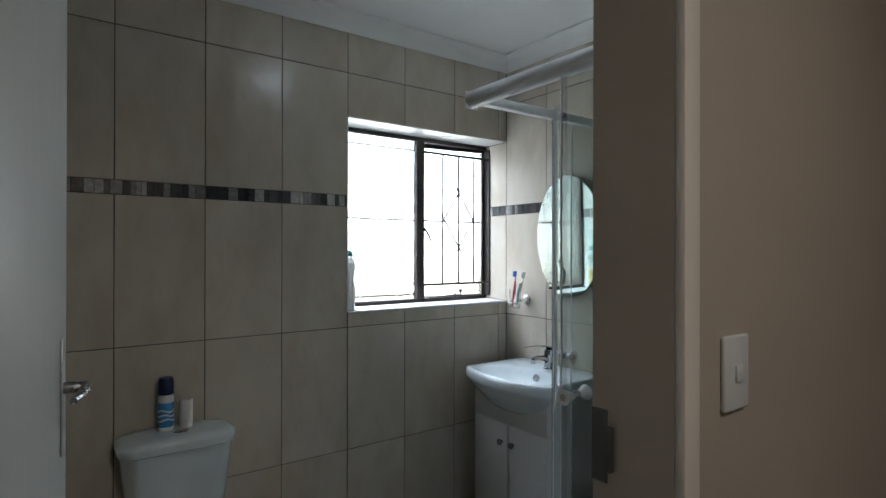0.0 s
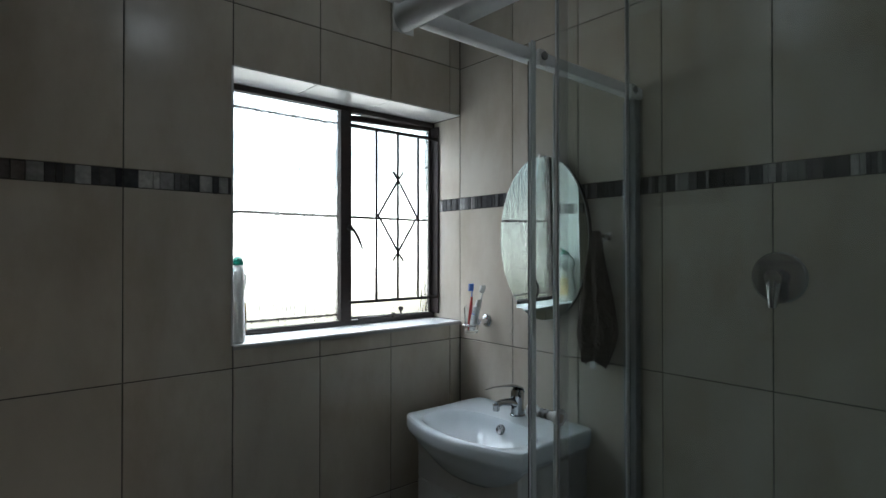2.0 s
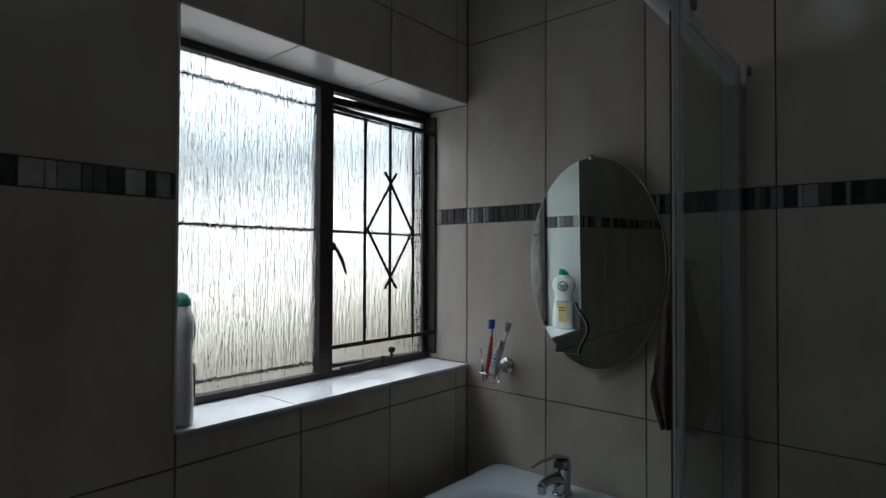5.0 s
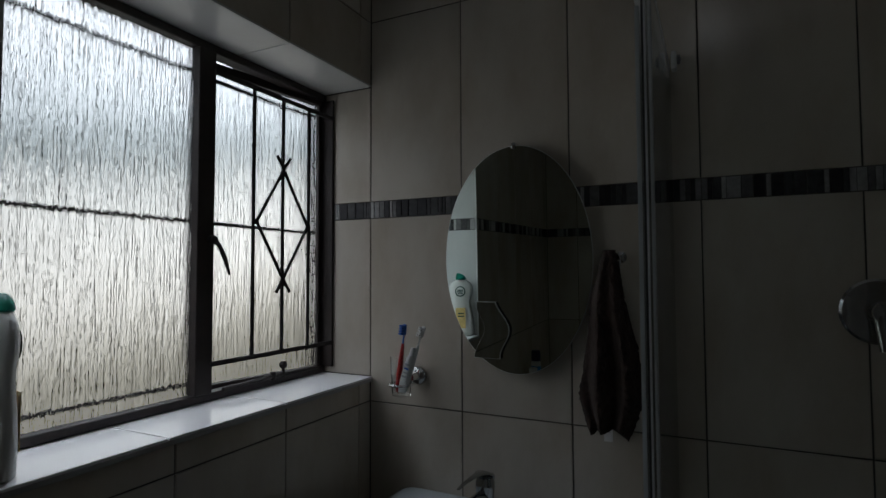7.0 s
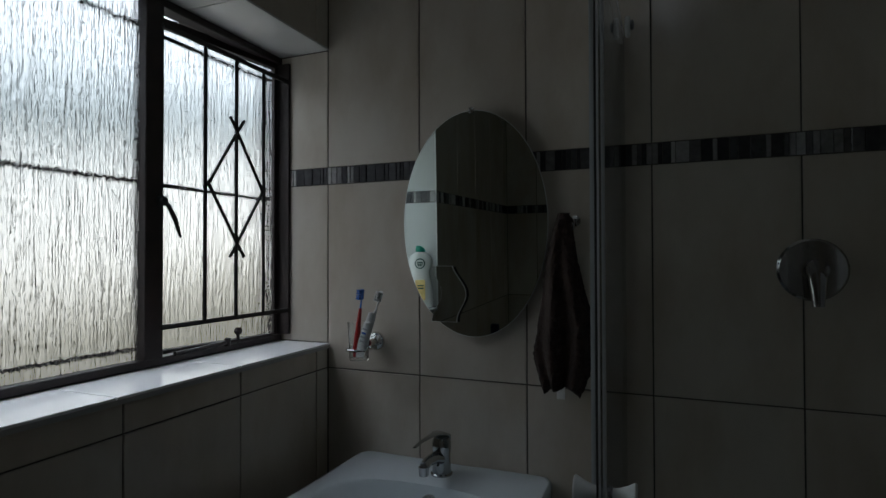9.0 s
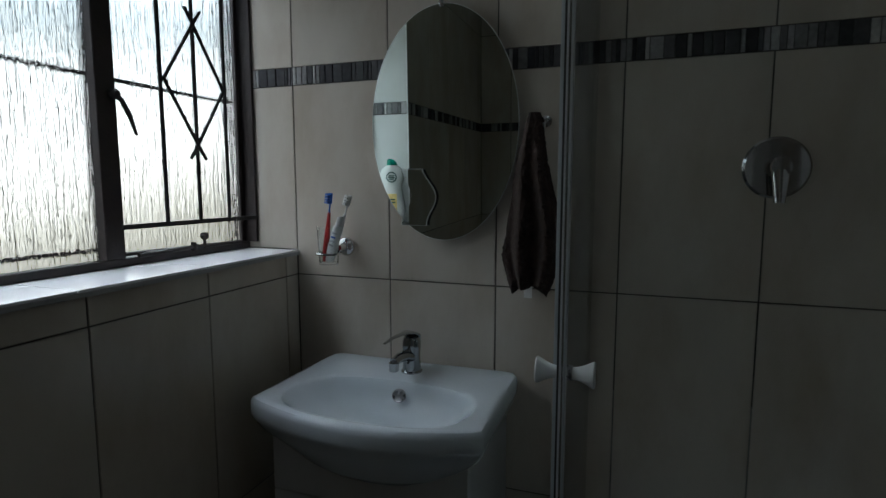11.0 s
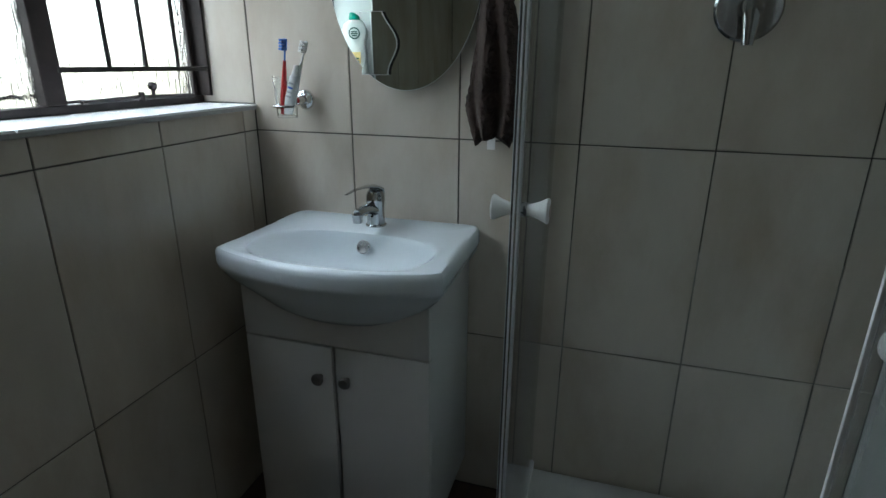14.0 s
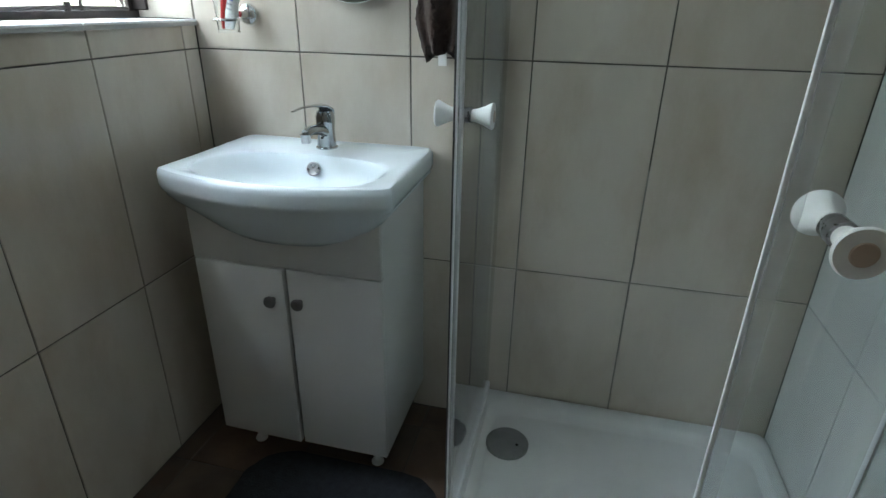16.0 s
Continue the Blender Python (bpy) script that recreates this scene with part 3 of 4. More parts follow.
# fixed panes
for name, dims in (("fixed_pane", (-0.408, -0.032, AY + 0.010, AY + 0.016)), ("fixed_pane", (AX - 0.022, AX - 0.016, SHOWER_END + 0.02, -1.330))):
    ob = prism(name, *dims, RIM + 0.03, RB + 0.003, SHOWER_GLASS, 0.0)
prism("pane_edge", -0.4105, -0.4081, AY + 0.0094, AY + 0.0166, RIM + 0.03, RB, PALE_EDGE, 0.0005)
prism("pane_edge", AX - 0.0226, AX - 0.0154, -1.3299, -1.3275, RIM + 0.03, RB, PALE_EDGE, 0.0005)
# sliding doors
A_LEAD, B_LEAD = -0.540, -1.197
for dims in ((A_LEAD + 0.0064, -0.006, AY - 0.016, AY - 0.010), (AX - 0.008, AX - 0.002, SHOWER_END + 0.03, B_LEAD - 0.0052)):
    ob = prism("door_pane", *dims, RIM + 0.02, RB + 0.006, SHOWER_GLASS, 0.0)
# thin dark line on the leading edge, in front of the pale stile
prism("door_dark_strip", A_LEAD, A_LEAD + 0.0060, AY - 0.0098, AY - 0.0068, RIM + 0.012, RB, DARK_EDGE, 0.0003, "thin dark strip along the door edge")
prism("door_stile", A_LEAD, A_LEAD + 0.0060, AY - 0.0130, AY - 0.0100, RIM + 0.012, RT - 0.010, WHITE_METAL, 0.0006)
prism("door_seal", A_LEAD, A_LEAD + 0.0160, AY - 0.0205, AY - 0.0164, RIM + 0.012, RT - 0.006, PALE_SEAL, 0.001)
prism("door_seal", A_LEAD + 0.0062, A_LEAD + 0.018, AY - 0.0098, AY - 0.0066, RIM + 0.012, RB, SEAL, 0.0006)
prism("door_stile", AX - 0.0075, AX - 0.0025, B_LEAD - 0.0050, B_LEAD, RIM + 0.012, RB + 0.01, WHITE_METAL, 0.001)
prism("door_seal", AX - 0.010, AX + 0.000, B_LEAD - 0.020, B_LEAD - 0.0051, RIM + 0.012, RB, GREY_SEAL, 0.0006)
# roller blocks on the side rail
for x in (A_LEAD + 0.028, -0.085):
    prism("roller", x - 0.014, x + 0.014, AY - 0.034, AY - 0.0225, RB - 0.012, RB + 0.030, WHITE_PLASTIC, 0.004)
    part("wheel", lathe([(0.009, 0.0), (0.0105, -0.002), (0.0105, -0.006), (0.004, -0.008), (0.0, -0.008)], (x, AY - 0.0342, RB + 0.012), "y", 20), GREY_PLASTIC, enc, "grey roller wheel")


def knob(at, axis):
    """A pair of flared knobs, one on each face of the glass."""
    flare = [(0.010, 0.004), (0.0105, 0.012), (0.012, 0.022), (0.017, 0.036), (0.0225, 0.046), (0.024, 0.050), (0.0225, 0.0525), (0.012, 0.0535), (0.0, 0.0535)]
    for s in (1, -1):
        ob = part("door_knob", lathe([(r, s * h) for r, h in [(0.92 * u, 0.92 * v) for u, v in flare]], at, axis, 28), WHITE_PLASTIC, enc, "flared white plastic door knob")
        part("knob_disc", lathe([(0.0105, s * 0.0493), (0.0095, s * 0.0502), (0.0, s * 0.0502)], at, axis, 20), plain("beige_disc", (0.45, 0.36, 0.29), 0.5), ob)
    part("knob_collar", lathe([(0.0125, -0.012), (0.0125, 0.012)], at, axis, 24), DARK_CHROME, enc, "steel collar")


knob((A_LEAD + 0.060, AY - 0.013, 1.047), "y")
knob((AX - 0.005, B_LEAD - 0.052, 1.046), "x")

mixer = thing("shower_mixer", "chrome shower mixer with round plate and lever on the tiled wall", "shower mixer", (0, -1.226, 1.393))
part("plate", lathe([(0.066, -0.0003), (0.067, -0.004), (0.062, -0.009), (0.03, -0.012), (0.0, -0.012)], (0, 0, 0), "x", 44), MIXER_CHROME, mixer)
part("body", lathe([(0.0225, -0.0122), (0.0225, -0.045), (0.0195, -0.052), (0.0, -0.054)], (0, 0, 0), "x", 32), MIXER_CHROME, mixer)
bm = loft([[(-0.042 - 0.010 * k + 0.010 * math.sin(t), w * math.cos(t), 0.010 - 0.085 * k) for t in [2 * math.pi * i / 20 for i in range(20)]] for k, w in ((0, 0.0215), (0.3, 0.0175), (0.7, 0.0135), (1.0, 0.011))])
part("lever", bm, MIXER_CHROME, mixer)

# ---- basin and cabinet ----
CY = -0.400
van = thing("vanity_cabinet", "white lacquered two-door cabinet on short feet under the basin", "cabinet", (0, CY + 0.001, 0))
FX = -0.352
for y0, y1 in ((-0.240, -0.225), (0.225, 0.240)):
    part("side_panel", box(FX + 0.0182, -0.002, y0, y1, 0.118, 0.785, 0.002), WHITE_LACQUER, van)
part("bottom_panel", box(FX + 0.0182, -0.002, -0.2248, 0.2248, 0.118, 0.133, 0.001), WHITE_LACQUER, van)
part("back_panel", box(-0.007, -0.002, -0.2248, 0.2248, 0.1332, 0.785), WHITE_LACQUER, van)
part("fascia", box(FX, FX + 0.0178, -0.240, 0.240, 0.643, 0.785, 0.002), WHITE_LACQUER, van)
for s in (1, -1):
    y0, y1 = sorted((s * 0.0035, s * 0.240))
    d = part("cabinet_door", box(FX, FX + 0.0178, y0, y1, 0.118, 0.640, 0.0025), WHITE_LACQUER, van)
    part("door_knob", lathe([(0.006, 0), (0.006, -0.010), (0.014, -0.014), (0.0155, -0.020), (0.012, -0.025), (0.0, -0.026)], (FX - 0.0002, s * 0.034, 0.560), "x", 20), KNOB_STEEL, d, "round dull steel knob")
    if s > 0:
        # this door stands a finger's breadth ajar
        hinge = Vector((FX + 0.0178, 0.240, 0))
        d.matrix_basis = Matrix.Translation(hinge) @ pose(0, 0, 0, 0, 0, -1.3) @ Matrix.Translation(-hinge)
for x in (-0.268, -0.05):
    for y in (-0.180, 0.190):
        part("foot", lathe([(0.017, FLOOR), (0.018, FLOOR + 0.004), (0.015, FLOOR + 0.009), (0.010, FLOOR + 0.014), (0.010, 0.08), (0.010, 0.1178)], (x, y, 0), n=16), WHITE_PLASTIC, van)


def outline(grow=0.0, n=96):
    """Plan of the basin: straight back, straight sides, bowed front."""
    corners = [(-0.004, 0.258), (-0.020, 0.275), (-0.380, 0.281)]
    pts = []
    for i in range(1, 16):
        y = 0.281 - 0.562 * i / 16
        pts.append((-0.380 - 0.068 * math.cos(y / 0.281 * math.pi / 2) ** 0.9, y))
    poly = corners + pts + [(-0.380, -0.278), (-0.020, -0.273), (-0.004, -0.258)]
    c = Vector((-0.225, 0))
    out = []
    for k in range(n):
        a = 2 * math.pi * (k + 0.5) / n
        d = Vector((math.cos(a), math.sin(a)))
        best = 0
        for p, q in zip(poly, poly[1:] + poly[:1]):
            p, q = Vector(p) - c, Vector(q) - c
            e = q - p
            den = d.x * e.y - d.y * e.x
            if abs(den) > 1e-9:
                t = (p.x * e.y - p.y * e.x) / den
                u = (p.x * d.y - p.y * d.x) / den
                if t > 0 and -1e-6 <= u <= 1 + 1e-6:
                    best = max(best, t)
        out.append(c + d * (best + grow))
    return out


def oval(sx, sy, cx=-0.225, n=96, power=2.4):
    out = []
    for k in range(n):
        a = 2 * math.pi * (k + 0.5) / n
        co_, si = math.cos(a), math.sin(a)
        r = (abs(co_ / sx) ** power + abs(si / sy) ** power) ** (-1 / power)
        out.append(Vector((cx + r * co_, r * si)))
    return out


def at(ring2, z):
    return [(p.x, p.y, z) for p in ring2]


def between(r1, r2, k):
    return [p * (1 - k) + q * k for p, q in zip(r1, r2)]


rim, well, belly = outline(), oval(0.128, 0.225, -0.285, power=2.7), oval(0.150, 0.185, -0.210, power=2.2)


def underside(k, z_front):
    """Between the belly (k = 0) and the rim (k = 1): upright sides beside the cabinet, a hollowed bow in front."""
    out = []
    for p, q in zip(rim, belly):
        w = min(1.0, max(0.0, (p.x + 0.392) / 0.030))
        front, side = q * (1 - k) + p * k, Vector((p.x, p.y * (0.80 + 0.175 * min(1.0, k * 3))))
        z_side = 0.799 + 0.003 * k
        spot = front * (1 - w) + side * w
        out.append((spot.x, spot.y, z_front * (1 - w) + z_side * w))
    return out


rings = [[(-0.2 + (x + 0.2) * 0.85, y * 0.85, 0.6993) for x, y, z in underside(0.0, 0.6995)], underside(0.0, 0.6995), underside(0.10, 0.702), underside(0.34, 0.722), underside(0.62, 0.757), underside(0.84, 0.785), at(outline(-0.010), 0.8035), at(outline(-0.003), 0.811), at(outline(0.0), 0.823), at(outline(0.0), 0.845), at(outline(-0.002), 0.854), at(outline(-0.007), 0.8600), at(outline(-0.018), 0.8625)]
rings += [at(between(outline(-0.022), well, 0.5), 0.860), at(between(outline(-0.022), well, 0.88), 0.859), at(well, 0.856)]
for k, z in ((0.03, 0.851), (0.07, 0.843), (0.13, 0.829), (0.20, 0.815), (0.29, 0.802), (0.39, 0.793), (0.50, 0.7865), (0.64, 0.778), (0.78, 0.768), (0.90, 0.760), (0.97, 0.756)):
    rings.append(at([p * (1 - k) + Vector((-0.25, 0)) * k for p in well], z))
bm = loft(rings, cap=True)
sink = thing("wash_basin", "white ceramic basin with bowed front and overflow, set on the cabinet", "basin", (0, CY, 0.010))
part("bowl", bm, CERAMIC, sink)
ov = part("overflow_ring", lathe([(0.0175, 0.004), (0.0175, -0.004), (0.0150, -0.006), (0.0125, -0.0045), (0.0, -0.004)], (0, 0, 0), "x", 26), DARK_CHROME, sink, "round steel overflow cover")
ov.matrix_basis = pose(-0.1815, -0.008, 0.828, 0, 20, 0)
part("waste", lathe([(0.028, 0.0), (0.028, 0.003), (0.02, 0.0045), (0.0, 0.004)], (-0.25, 0, 0.7562), n=24), CHROME, sink, "chrome waste")

tap = thing("basin_mixer", "chrome single-lever mixer tap on the basin", "tap", (-0.086, CY - 0.002, 0.8695))
part("body", lathe([(0.028, 0.0), (0.028, 0.003), (0.0245, 0.006), (0.0228, 0.03), (0.0225, 0.052), (0.0245, 0.066), (0.0240, 0.082), (0.020, 0.093), (0.010, 0.099), (0.0, 0.100)], n=32), TAP_CHROME, tap)
bm = tube([(-0.006, 0, 0.044), (-0.045, 0, 0.056), (-0.084, 0, 0.060), (-0.110, 0, 0.057)], 0.012, 18, None, [0.019, 0.0140, 0.0120, 0.0115], 0.8)
part("spout", bm, TAP_CHROME, tap)
bm = lathe([(0.0125, 0.0), (0.0125, -0.008), (0.0118, -0.010), (0.0118, -0.019), (0.0108, -0.021), (0.0, -0.0205)], (-0.111, 0, 0.057), n=20)
part("aerator", bm, MIXER_CHROME, tap, "dark chrome aerator")
bm = tube([(0.020, 0, 0.082), (0.008, 0, 0.098), (-0.018, 0, 0.1085), (-0.045, 0, 0.113), (-0.078, 0, 0.117), (-0.122, 0, 0.1200), (-0.162, 0, 0.118)], 0.01, 16, None, [0.018, 0.0225, 0.0195, 0.0125, 0.0085, 0.0062, 0.0044], 0.30, (0, 1, 0))
part("lever", bm, TAP_CHROME, tap)
part("temperature_mark", lathe([(0.003, 0), (0.003, -0.0012)], (-0.0250, 0, 0.030), "x", 10), BLACK, tap)

# ---- mirror ----
MY, MZ = -0.468, 1.510
mir = thing("oval_mirror", "frameless oval wall mirror with a small wavy mirror piece", "mirror", (-0.004, MY, MZ))
mir.matrix_basis = pose(-0.004, MY, MZ, 0, -0.95, 0.75)


def oval_ring(x, sy, sz, n=80):
    return [(x, sy * math.cos(2 * math.pi * i / n), sz * math.sin(2 * math.pi * i / n)) for i in range(n)]


part("backing", loft([oval_ring(0.0, 0.194, 0.291), oval_ring(-0.0235, 0.196, 0.293)]), BLACK, mir, "dark backing board")
part("glass_edge", loft([oval_ring(-0.0236, 0.1975, 0.2960), oval_ring(-0.0250, 0.1985, 0.2970), oval_ring(-0.0275, 0.1985, 0.2970), oval_ring(-0.0282, 0.1972, 0.2957)]), EDGE, mir, "bright ground edge")
part("silvered_face", loft([oval_ring(-0.0283, 0.1970, 0.2955), oval_ring(-0.0288, 0.1968, 0.2953)]), MIRROR, mir, smooth=False)
part("clip", box(-0.034, 0.0, -0.007, 0.007, 0.287, 0.304, 0.003), CHROME, mir, "small chrome clip")
L0, L1 = [], []
for i in range(25):
    k = i / 24
    z = -0.112 - 0.146 * k
    w = 0.016 * math.sin(2 * math.pi * (k * 0.95 + 0.30))
    L0.append((0.099 + w * 0.9, z))
    L1.append((0.040 + w * 1.0 - 0.012 * k, z))
edge_l, edge_r = [(y, z) for y, z in L0], [(y, z) for y, z in L1]
wave_line = edge_l + edge_r[::-1]
cut = lambda i, z: z + (0.0012 if i == 0 else -0.0012 if i == 24 else 0)
grown = [(y + 0.0008, cut(i, z)) for i, (y, z) in enumerate(edge_l)] + [(y - 0.0018, cut(24 - i, z)) for i, (y, z) in enumerate(edge_r[::-1])]
# black under-layer juts out along one edge as the piece's drawn shadow
under = [(y, z) for y, z in edge_l] + [(y - 0.0058, z) for y, z in edge_r[::-1]]
part("wavy_backing_shadow", loft([[(-0.0290, y, z) for y, z in under], [(-0.0325, y, z) for y, z in under]]), BLACK, mir, "black backing of the wavy piece, widened to draw its shadow", False)
piece = part("wavy_piece", loft([[(-0.0326, y, z) for y, z in grown], [(-0.0365, y, z) for y, z in grown]]), EDGE, mir, "wavy ground glass edge", False)
part("wavy_face", loft([[(-0.0366, y, z) for y, z in wave_line], [(-0.0371, y, z) for y, z in wave_line]]), MIRROR, piece, smooth=False)

# ---- tumbler holder with brushes ----
hold = thing("tumbler_holder", "chrome wall holder with a clear glass tumbler", "tumbler holder", (0, -0.166, 1.183))
part("rosette", lathe([(0.027, -0.0003), (0.027, -0.006), (0.022, -0.013), (0.012, -0.016), (0.0095, -0.03), (0.008, -0.045)], (0, 0, 0), "x", 28), CHROME, hold)
CUP = Vector((-0.078, 0.012, 0.0))
bm = tube([CUP + Vector((0.034 * math.cos(a), 0.034 * math.sin(a), -0.012)) for a in [2 * math.pi * i / 28 for i in range(29)]], 0.0035, 8)
tube([(-0.035, 0.0, -0.002), (-0.047, 0.006, -0.012)], 0.005, 8, bm)
part("ring", bm, CHROME, hold)
prof = [(0.026, -0.042), (0.0275, 0.0), (0.0315, 0.062), (0.0295, 0.062), (0.0255, 0.0), (0.0235, -0.036)]
ob = part("tumbler", lathe([(0.0, -0.042)] + prof + [(0.0, -0.036)], CUP, "z", 32), CUP_GLASS, hold, "clear glass tumbler")
ob.visible_shadow = False


def toothbrush(label, head, grip, foot, top):
    foot, top = Vector(foot), Vector(top)
    ob = thing("toothbrush", label, "toothbrush", foot, "toothbrushes in the tumbler")
    d = top - foot
    pts = [d * k for k in (0, 0.15, 0.35, 0.55, 0.72, 0.86, 1.0)]
    part("handle", tube(pts[:5], 0.005, 10, None, [0.006, 0.0085, 0.0078, 0.006, 0.0038]), grip, ob)
    part("head", tube([d * 0.7201, d * 0.84, d * 0.86, d * 1.0], 0.005, 10, None, [0.0036, 0.0034, 0.0092, 0.0082], 0.6), head, ob)
    n = d.normalized()
    side = Vector((-1, 0.35, 0))
    side = (side - n * side.dot(n)).normalized()
    b3 = bmesh.new()
    for i in range(4):
        for j in (-1, 1):
            base = d * (0.865 + 0.038 * i) + n.cross(side) * (0.0036 * j) + side * 0.004
            tube([base, base + side * 0.011], 0.0030, 6, b3)
    part("bristles", b3, head, ob)


BASE = Vector((0, -0.166, 1.183)) + CUP
toothbrush("red and blue toothbrush standing in a glass tumbler", BLUE_PLASTIC, RED_PLASTIC, BASE + Vector((-0.004, 0.010, -0.033)), BASE + Vector((-0.012, -0.018, 0.152)))
toothbrush("pale grey toothbrush standing in a glass tumbler", WHITE_PLASTIC, WHITE_PLASTIC, BASE + Vector((0.002, -0.006, -0.033)), BASE + Vector((0.004, -0.068, 0.146)))
tp = thing("toothpaste_tube", "white toothpaste tube standing in the tumbler", "toothpaste", BASE + Vector((-0.006, -0.002, -0.033)))
d = Vector((0.002, -0.034, 0.108))
part("tube_body", loft([circle(d * k, (1, 0, 0), (0, 1, 0), 0.0125 * a, 18, 0.0125 * c) for k, a, c in ((0, 0.2, 1.25), (0.3, 0.7, 1.15), (0.7, 1.0, 1.0), (0.88, 1.0, 1.0), (0.93, 0.6, 0.6))]), WHITE_PLASTIC, tp)
for k in (0.42, 0.52, 0.62, 0.72):
    bar2 = part("print_bar", box(-0.0006, 0.0006, -0.0065, 0.0065, -0.0022, 0.0022), BLUE_PLASTIC if k == 0.62 else GREY_PROFILE, tp, smooth=False)
    bar2.matrix_basis = pose(*(d * k + Vector((-0.0125, -0.002, 0))), 18, 0, 8)
part("cap", loft([circle(d * k, (1, 0, 0), (0, 1, 0), r, 16) for k, r in ((0.9301, 0.009), (1.13, 0.0075))]), WHITE_PLASTIC, tp)

# ---- hand towel ----
hook = thing("towel_hook", "small chrome hook on the tiles", "hook", (0, -0.728, 1.511))
bm = lathe([(0.014, -0.0003), (0.014, -0.005), (0.006, -0.008), (0.005, -0.03), (0.008, -0.034), (0.0, -0.036)], (0, 0, 0), "x", 18)
part("peg", bm, CHROME, hook)
part("tongue", tube([(-0.026, 0, -0.004), (-0.034, 0, -0.02), (-0.044, 0, -0.022), (-0.05, 0, -0.008)], 0.004, 10), CHROME, hook)
towel = thing("hand_towel", "dark brown terry hand towel hanging from a hook", "towel", (-0.045, -0.708, -0.012))
rings = []
N = 150
for i in range(110):
    k = i / 109
    half = 0.013 + 0.060 * min(1, k * 1.3) ** 0.85 - 0.027 * (max(0, k - 0.80) / 0.20) ** 1.3
    thick = 0.011 + 0.030 * min(1, k * 1.8)
    row = []
    for j in range(N):
        a = 2 * math.pi * j / N
        fold = 1 + (0.10 + 0.46 * k) * math.sin(6 * a + 0.9 + 1.2 * k) + 0.07 * k * math.sin(9 * a + 2.1 - 1.5 * k)
        y = half * math.cos(a) * (1 + 0.10 * k * math.sin(3 * a + 1))
        x = max(thick * math.sin(a) * fold * (1.0 if math.sin(a) < 0 else 0.85), -0.06)
        hang = 0.012 * math.sin(2.0 * a + 0.6) + 0.013 * math.sin(4 * a + 0.5)
        z = 1.540 - k * (0.420 + hang)
        jit = noise.noise(Vector((y * 40, x * 40, z * 18))) * 0.004 + noise.noise(Vector((y * 160, x * 160, z * 160))) * 0.0046
        row.append((min(x + jit, 0.042), y + jit + 0.004 * math.sin(k * 7), z))
    rings.append(row)
part("cloth", loft(rings), TOWEL, towel)
bm = box(-0.0015, 0.0015, 0.004, 0.024, 1.056, 1.105, 0.0005)
ob = part("care_label", bm, PAPER, towel, "small white care label")
ob.matrix_basis = pose(-0.010, -0.006, 0.036)

# ---- cream cleaner bottle on the sill ----
btl = thing("cleaner_bottle", "white cream-cleaner bottle with green cap and yellow label on the sill", "bottle", (-0.927, 0.062, SILL), turn=76)


def squash(sx, sy, z, n=30):
    return [(sx * math.cos(2 * math.pi * i / n), sy * math.sin(2 * math.pi * i / n), z) for i in range(n)]


prof = [(0.030, 0.018, 0.0), (0.036, 0.022, 0.004), (0.037, 0.023, 0.05), (0.034, 0.0215, 0.10), (0.0275, 0.019, 0.145), (0.0285, 0.020, 0.165), (0.035, 0.0225, 0.19), (0.036, 0.0225, 0.21), (0.031, 0.020, 0.232), (0.018, 0.015, 0.246), (0.013, 0.013, 0.25)]
part("body", loft([squash(a * 1.5, c, z) for a, c, z in prof]), WHITE_PLASTIC, btl)
part("cap", loft([[(x + dx, y, z) for x, y, z in squash(a, c, z0)] for a, c, z0, dx in ((0.0205, 0.0165, 0.2502, 0), (0.0230, 0.0180, 0.253, 0), (0.0215, 0.0170, 0.262, 0.001), (0.0165, 0.0140, 0.270, 0.004), (0.0105, 0.0100, 0.276, 0.009), (0.006, 0.006, 0.278, 0.011))]), GREEN_PLASTIC, btl, "teal green spout cap")
for s in (1, -1):
    part("emblem", lathe([(0.0235, s * 0.0226), (0.0225, s * 0.0232), (0.0, s * 0.0233)], (0, 0, 0.198), "y", 28), DARK_GREEN, btl, "round dark green ringed emblem")
    part("emblem_field", lathe([(0.0185, s * 0.02335), (0.0180, s * 0.0236), (0.0, s * 0.02365)], (0, 0, 0.198), "y", 28), WHITE_PLASTIC, btl)
    for z, w in ((0.2035, 0.013), (0.196, 0.014), (0.189, 0.011)):
        part("print_bar", box(-w, w, min(s * 0.0237, s * 0.0241), max(s * 0.0237, s * 0.0241), z - 0.0024, z + 0.0024), DARK_GREEN, btl, smooth=False)
    part("label", box(-0.022, 0.022, min(s * 0.0228, s * 0.0236), max(s * 0.0228, s * 0.0236), 0.035, 0.125, 0.0), YELLOW_PRINT, btl, "yellow printed label", False)
    for z in (0.10, 0.088):
        part("print_bar", box(-0.015, 0.012, min(s * 0.0237, s * 0.0240), max(s * 0.0237, s * 0.0240), z - 0.003, z + 0.003), DARK_GREEN, btl, smooth=False)

# ---- toilet ----
WCX = -1.684
wc = thing("toilet", "white ceramic close-coupled toilet with a bowed cistern lid", "toilet", (WCX, 0, 0.012))


def wc_ring(w, d0, d1, z, bow=0.02, n=40):
    """A rounded plan, flat at the back (d0) and bowed at the front (d1)."""
    pts = []
    r = 0.05
    for x, y in rounded(-w, w, -d1, -d0, r, 9):
        k = max(0.0, 1 - (x / w) ** 2)
        pts.append((x, y - (bow * k if y < -(d0 + d1) / 2 else 0), z))
    return pts


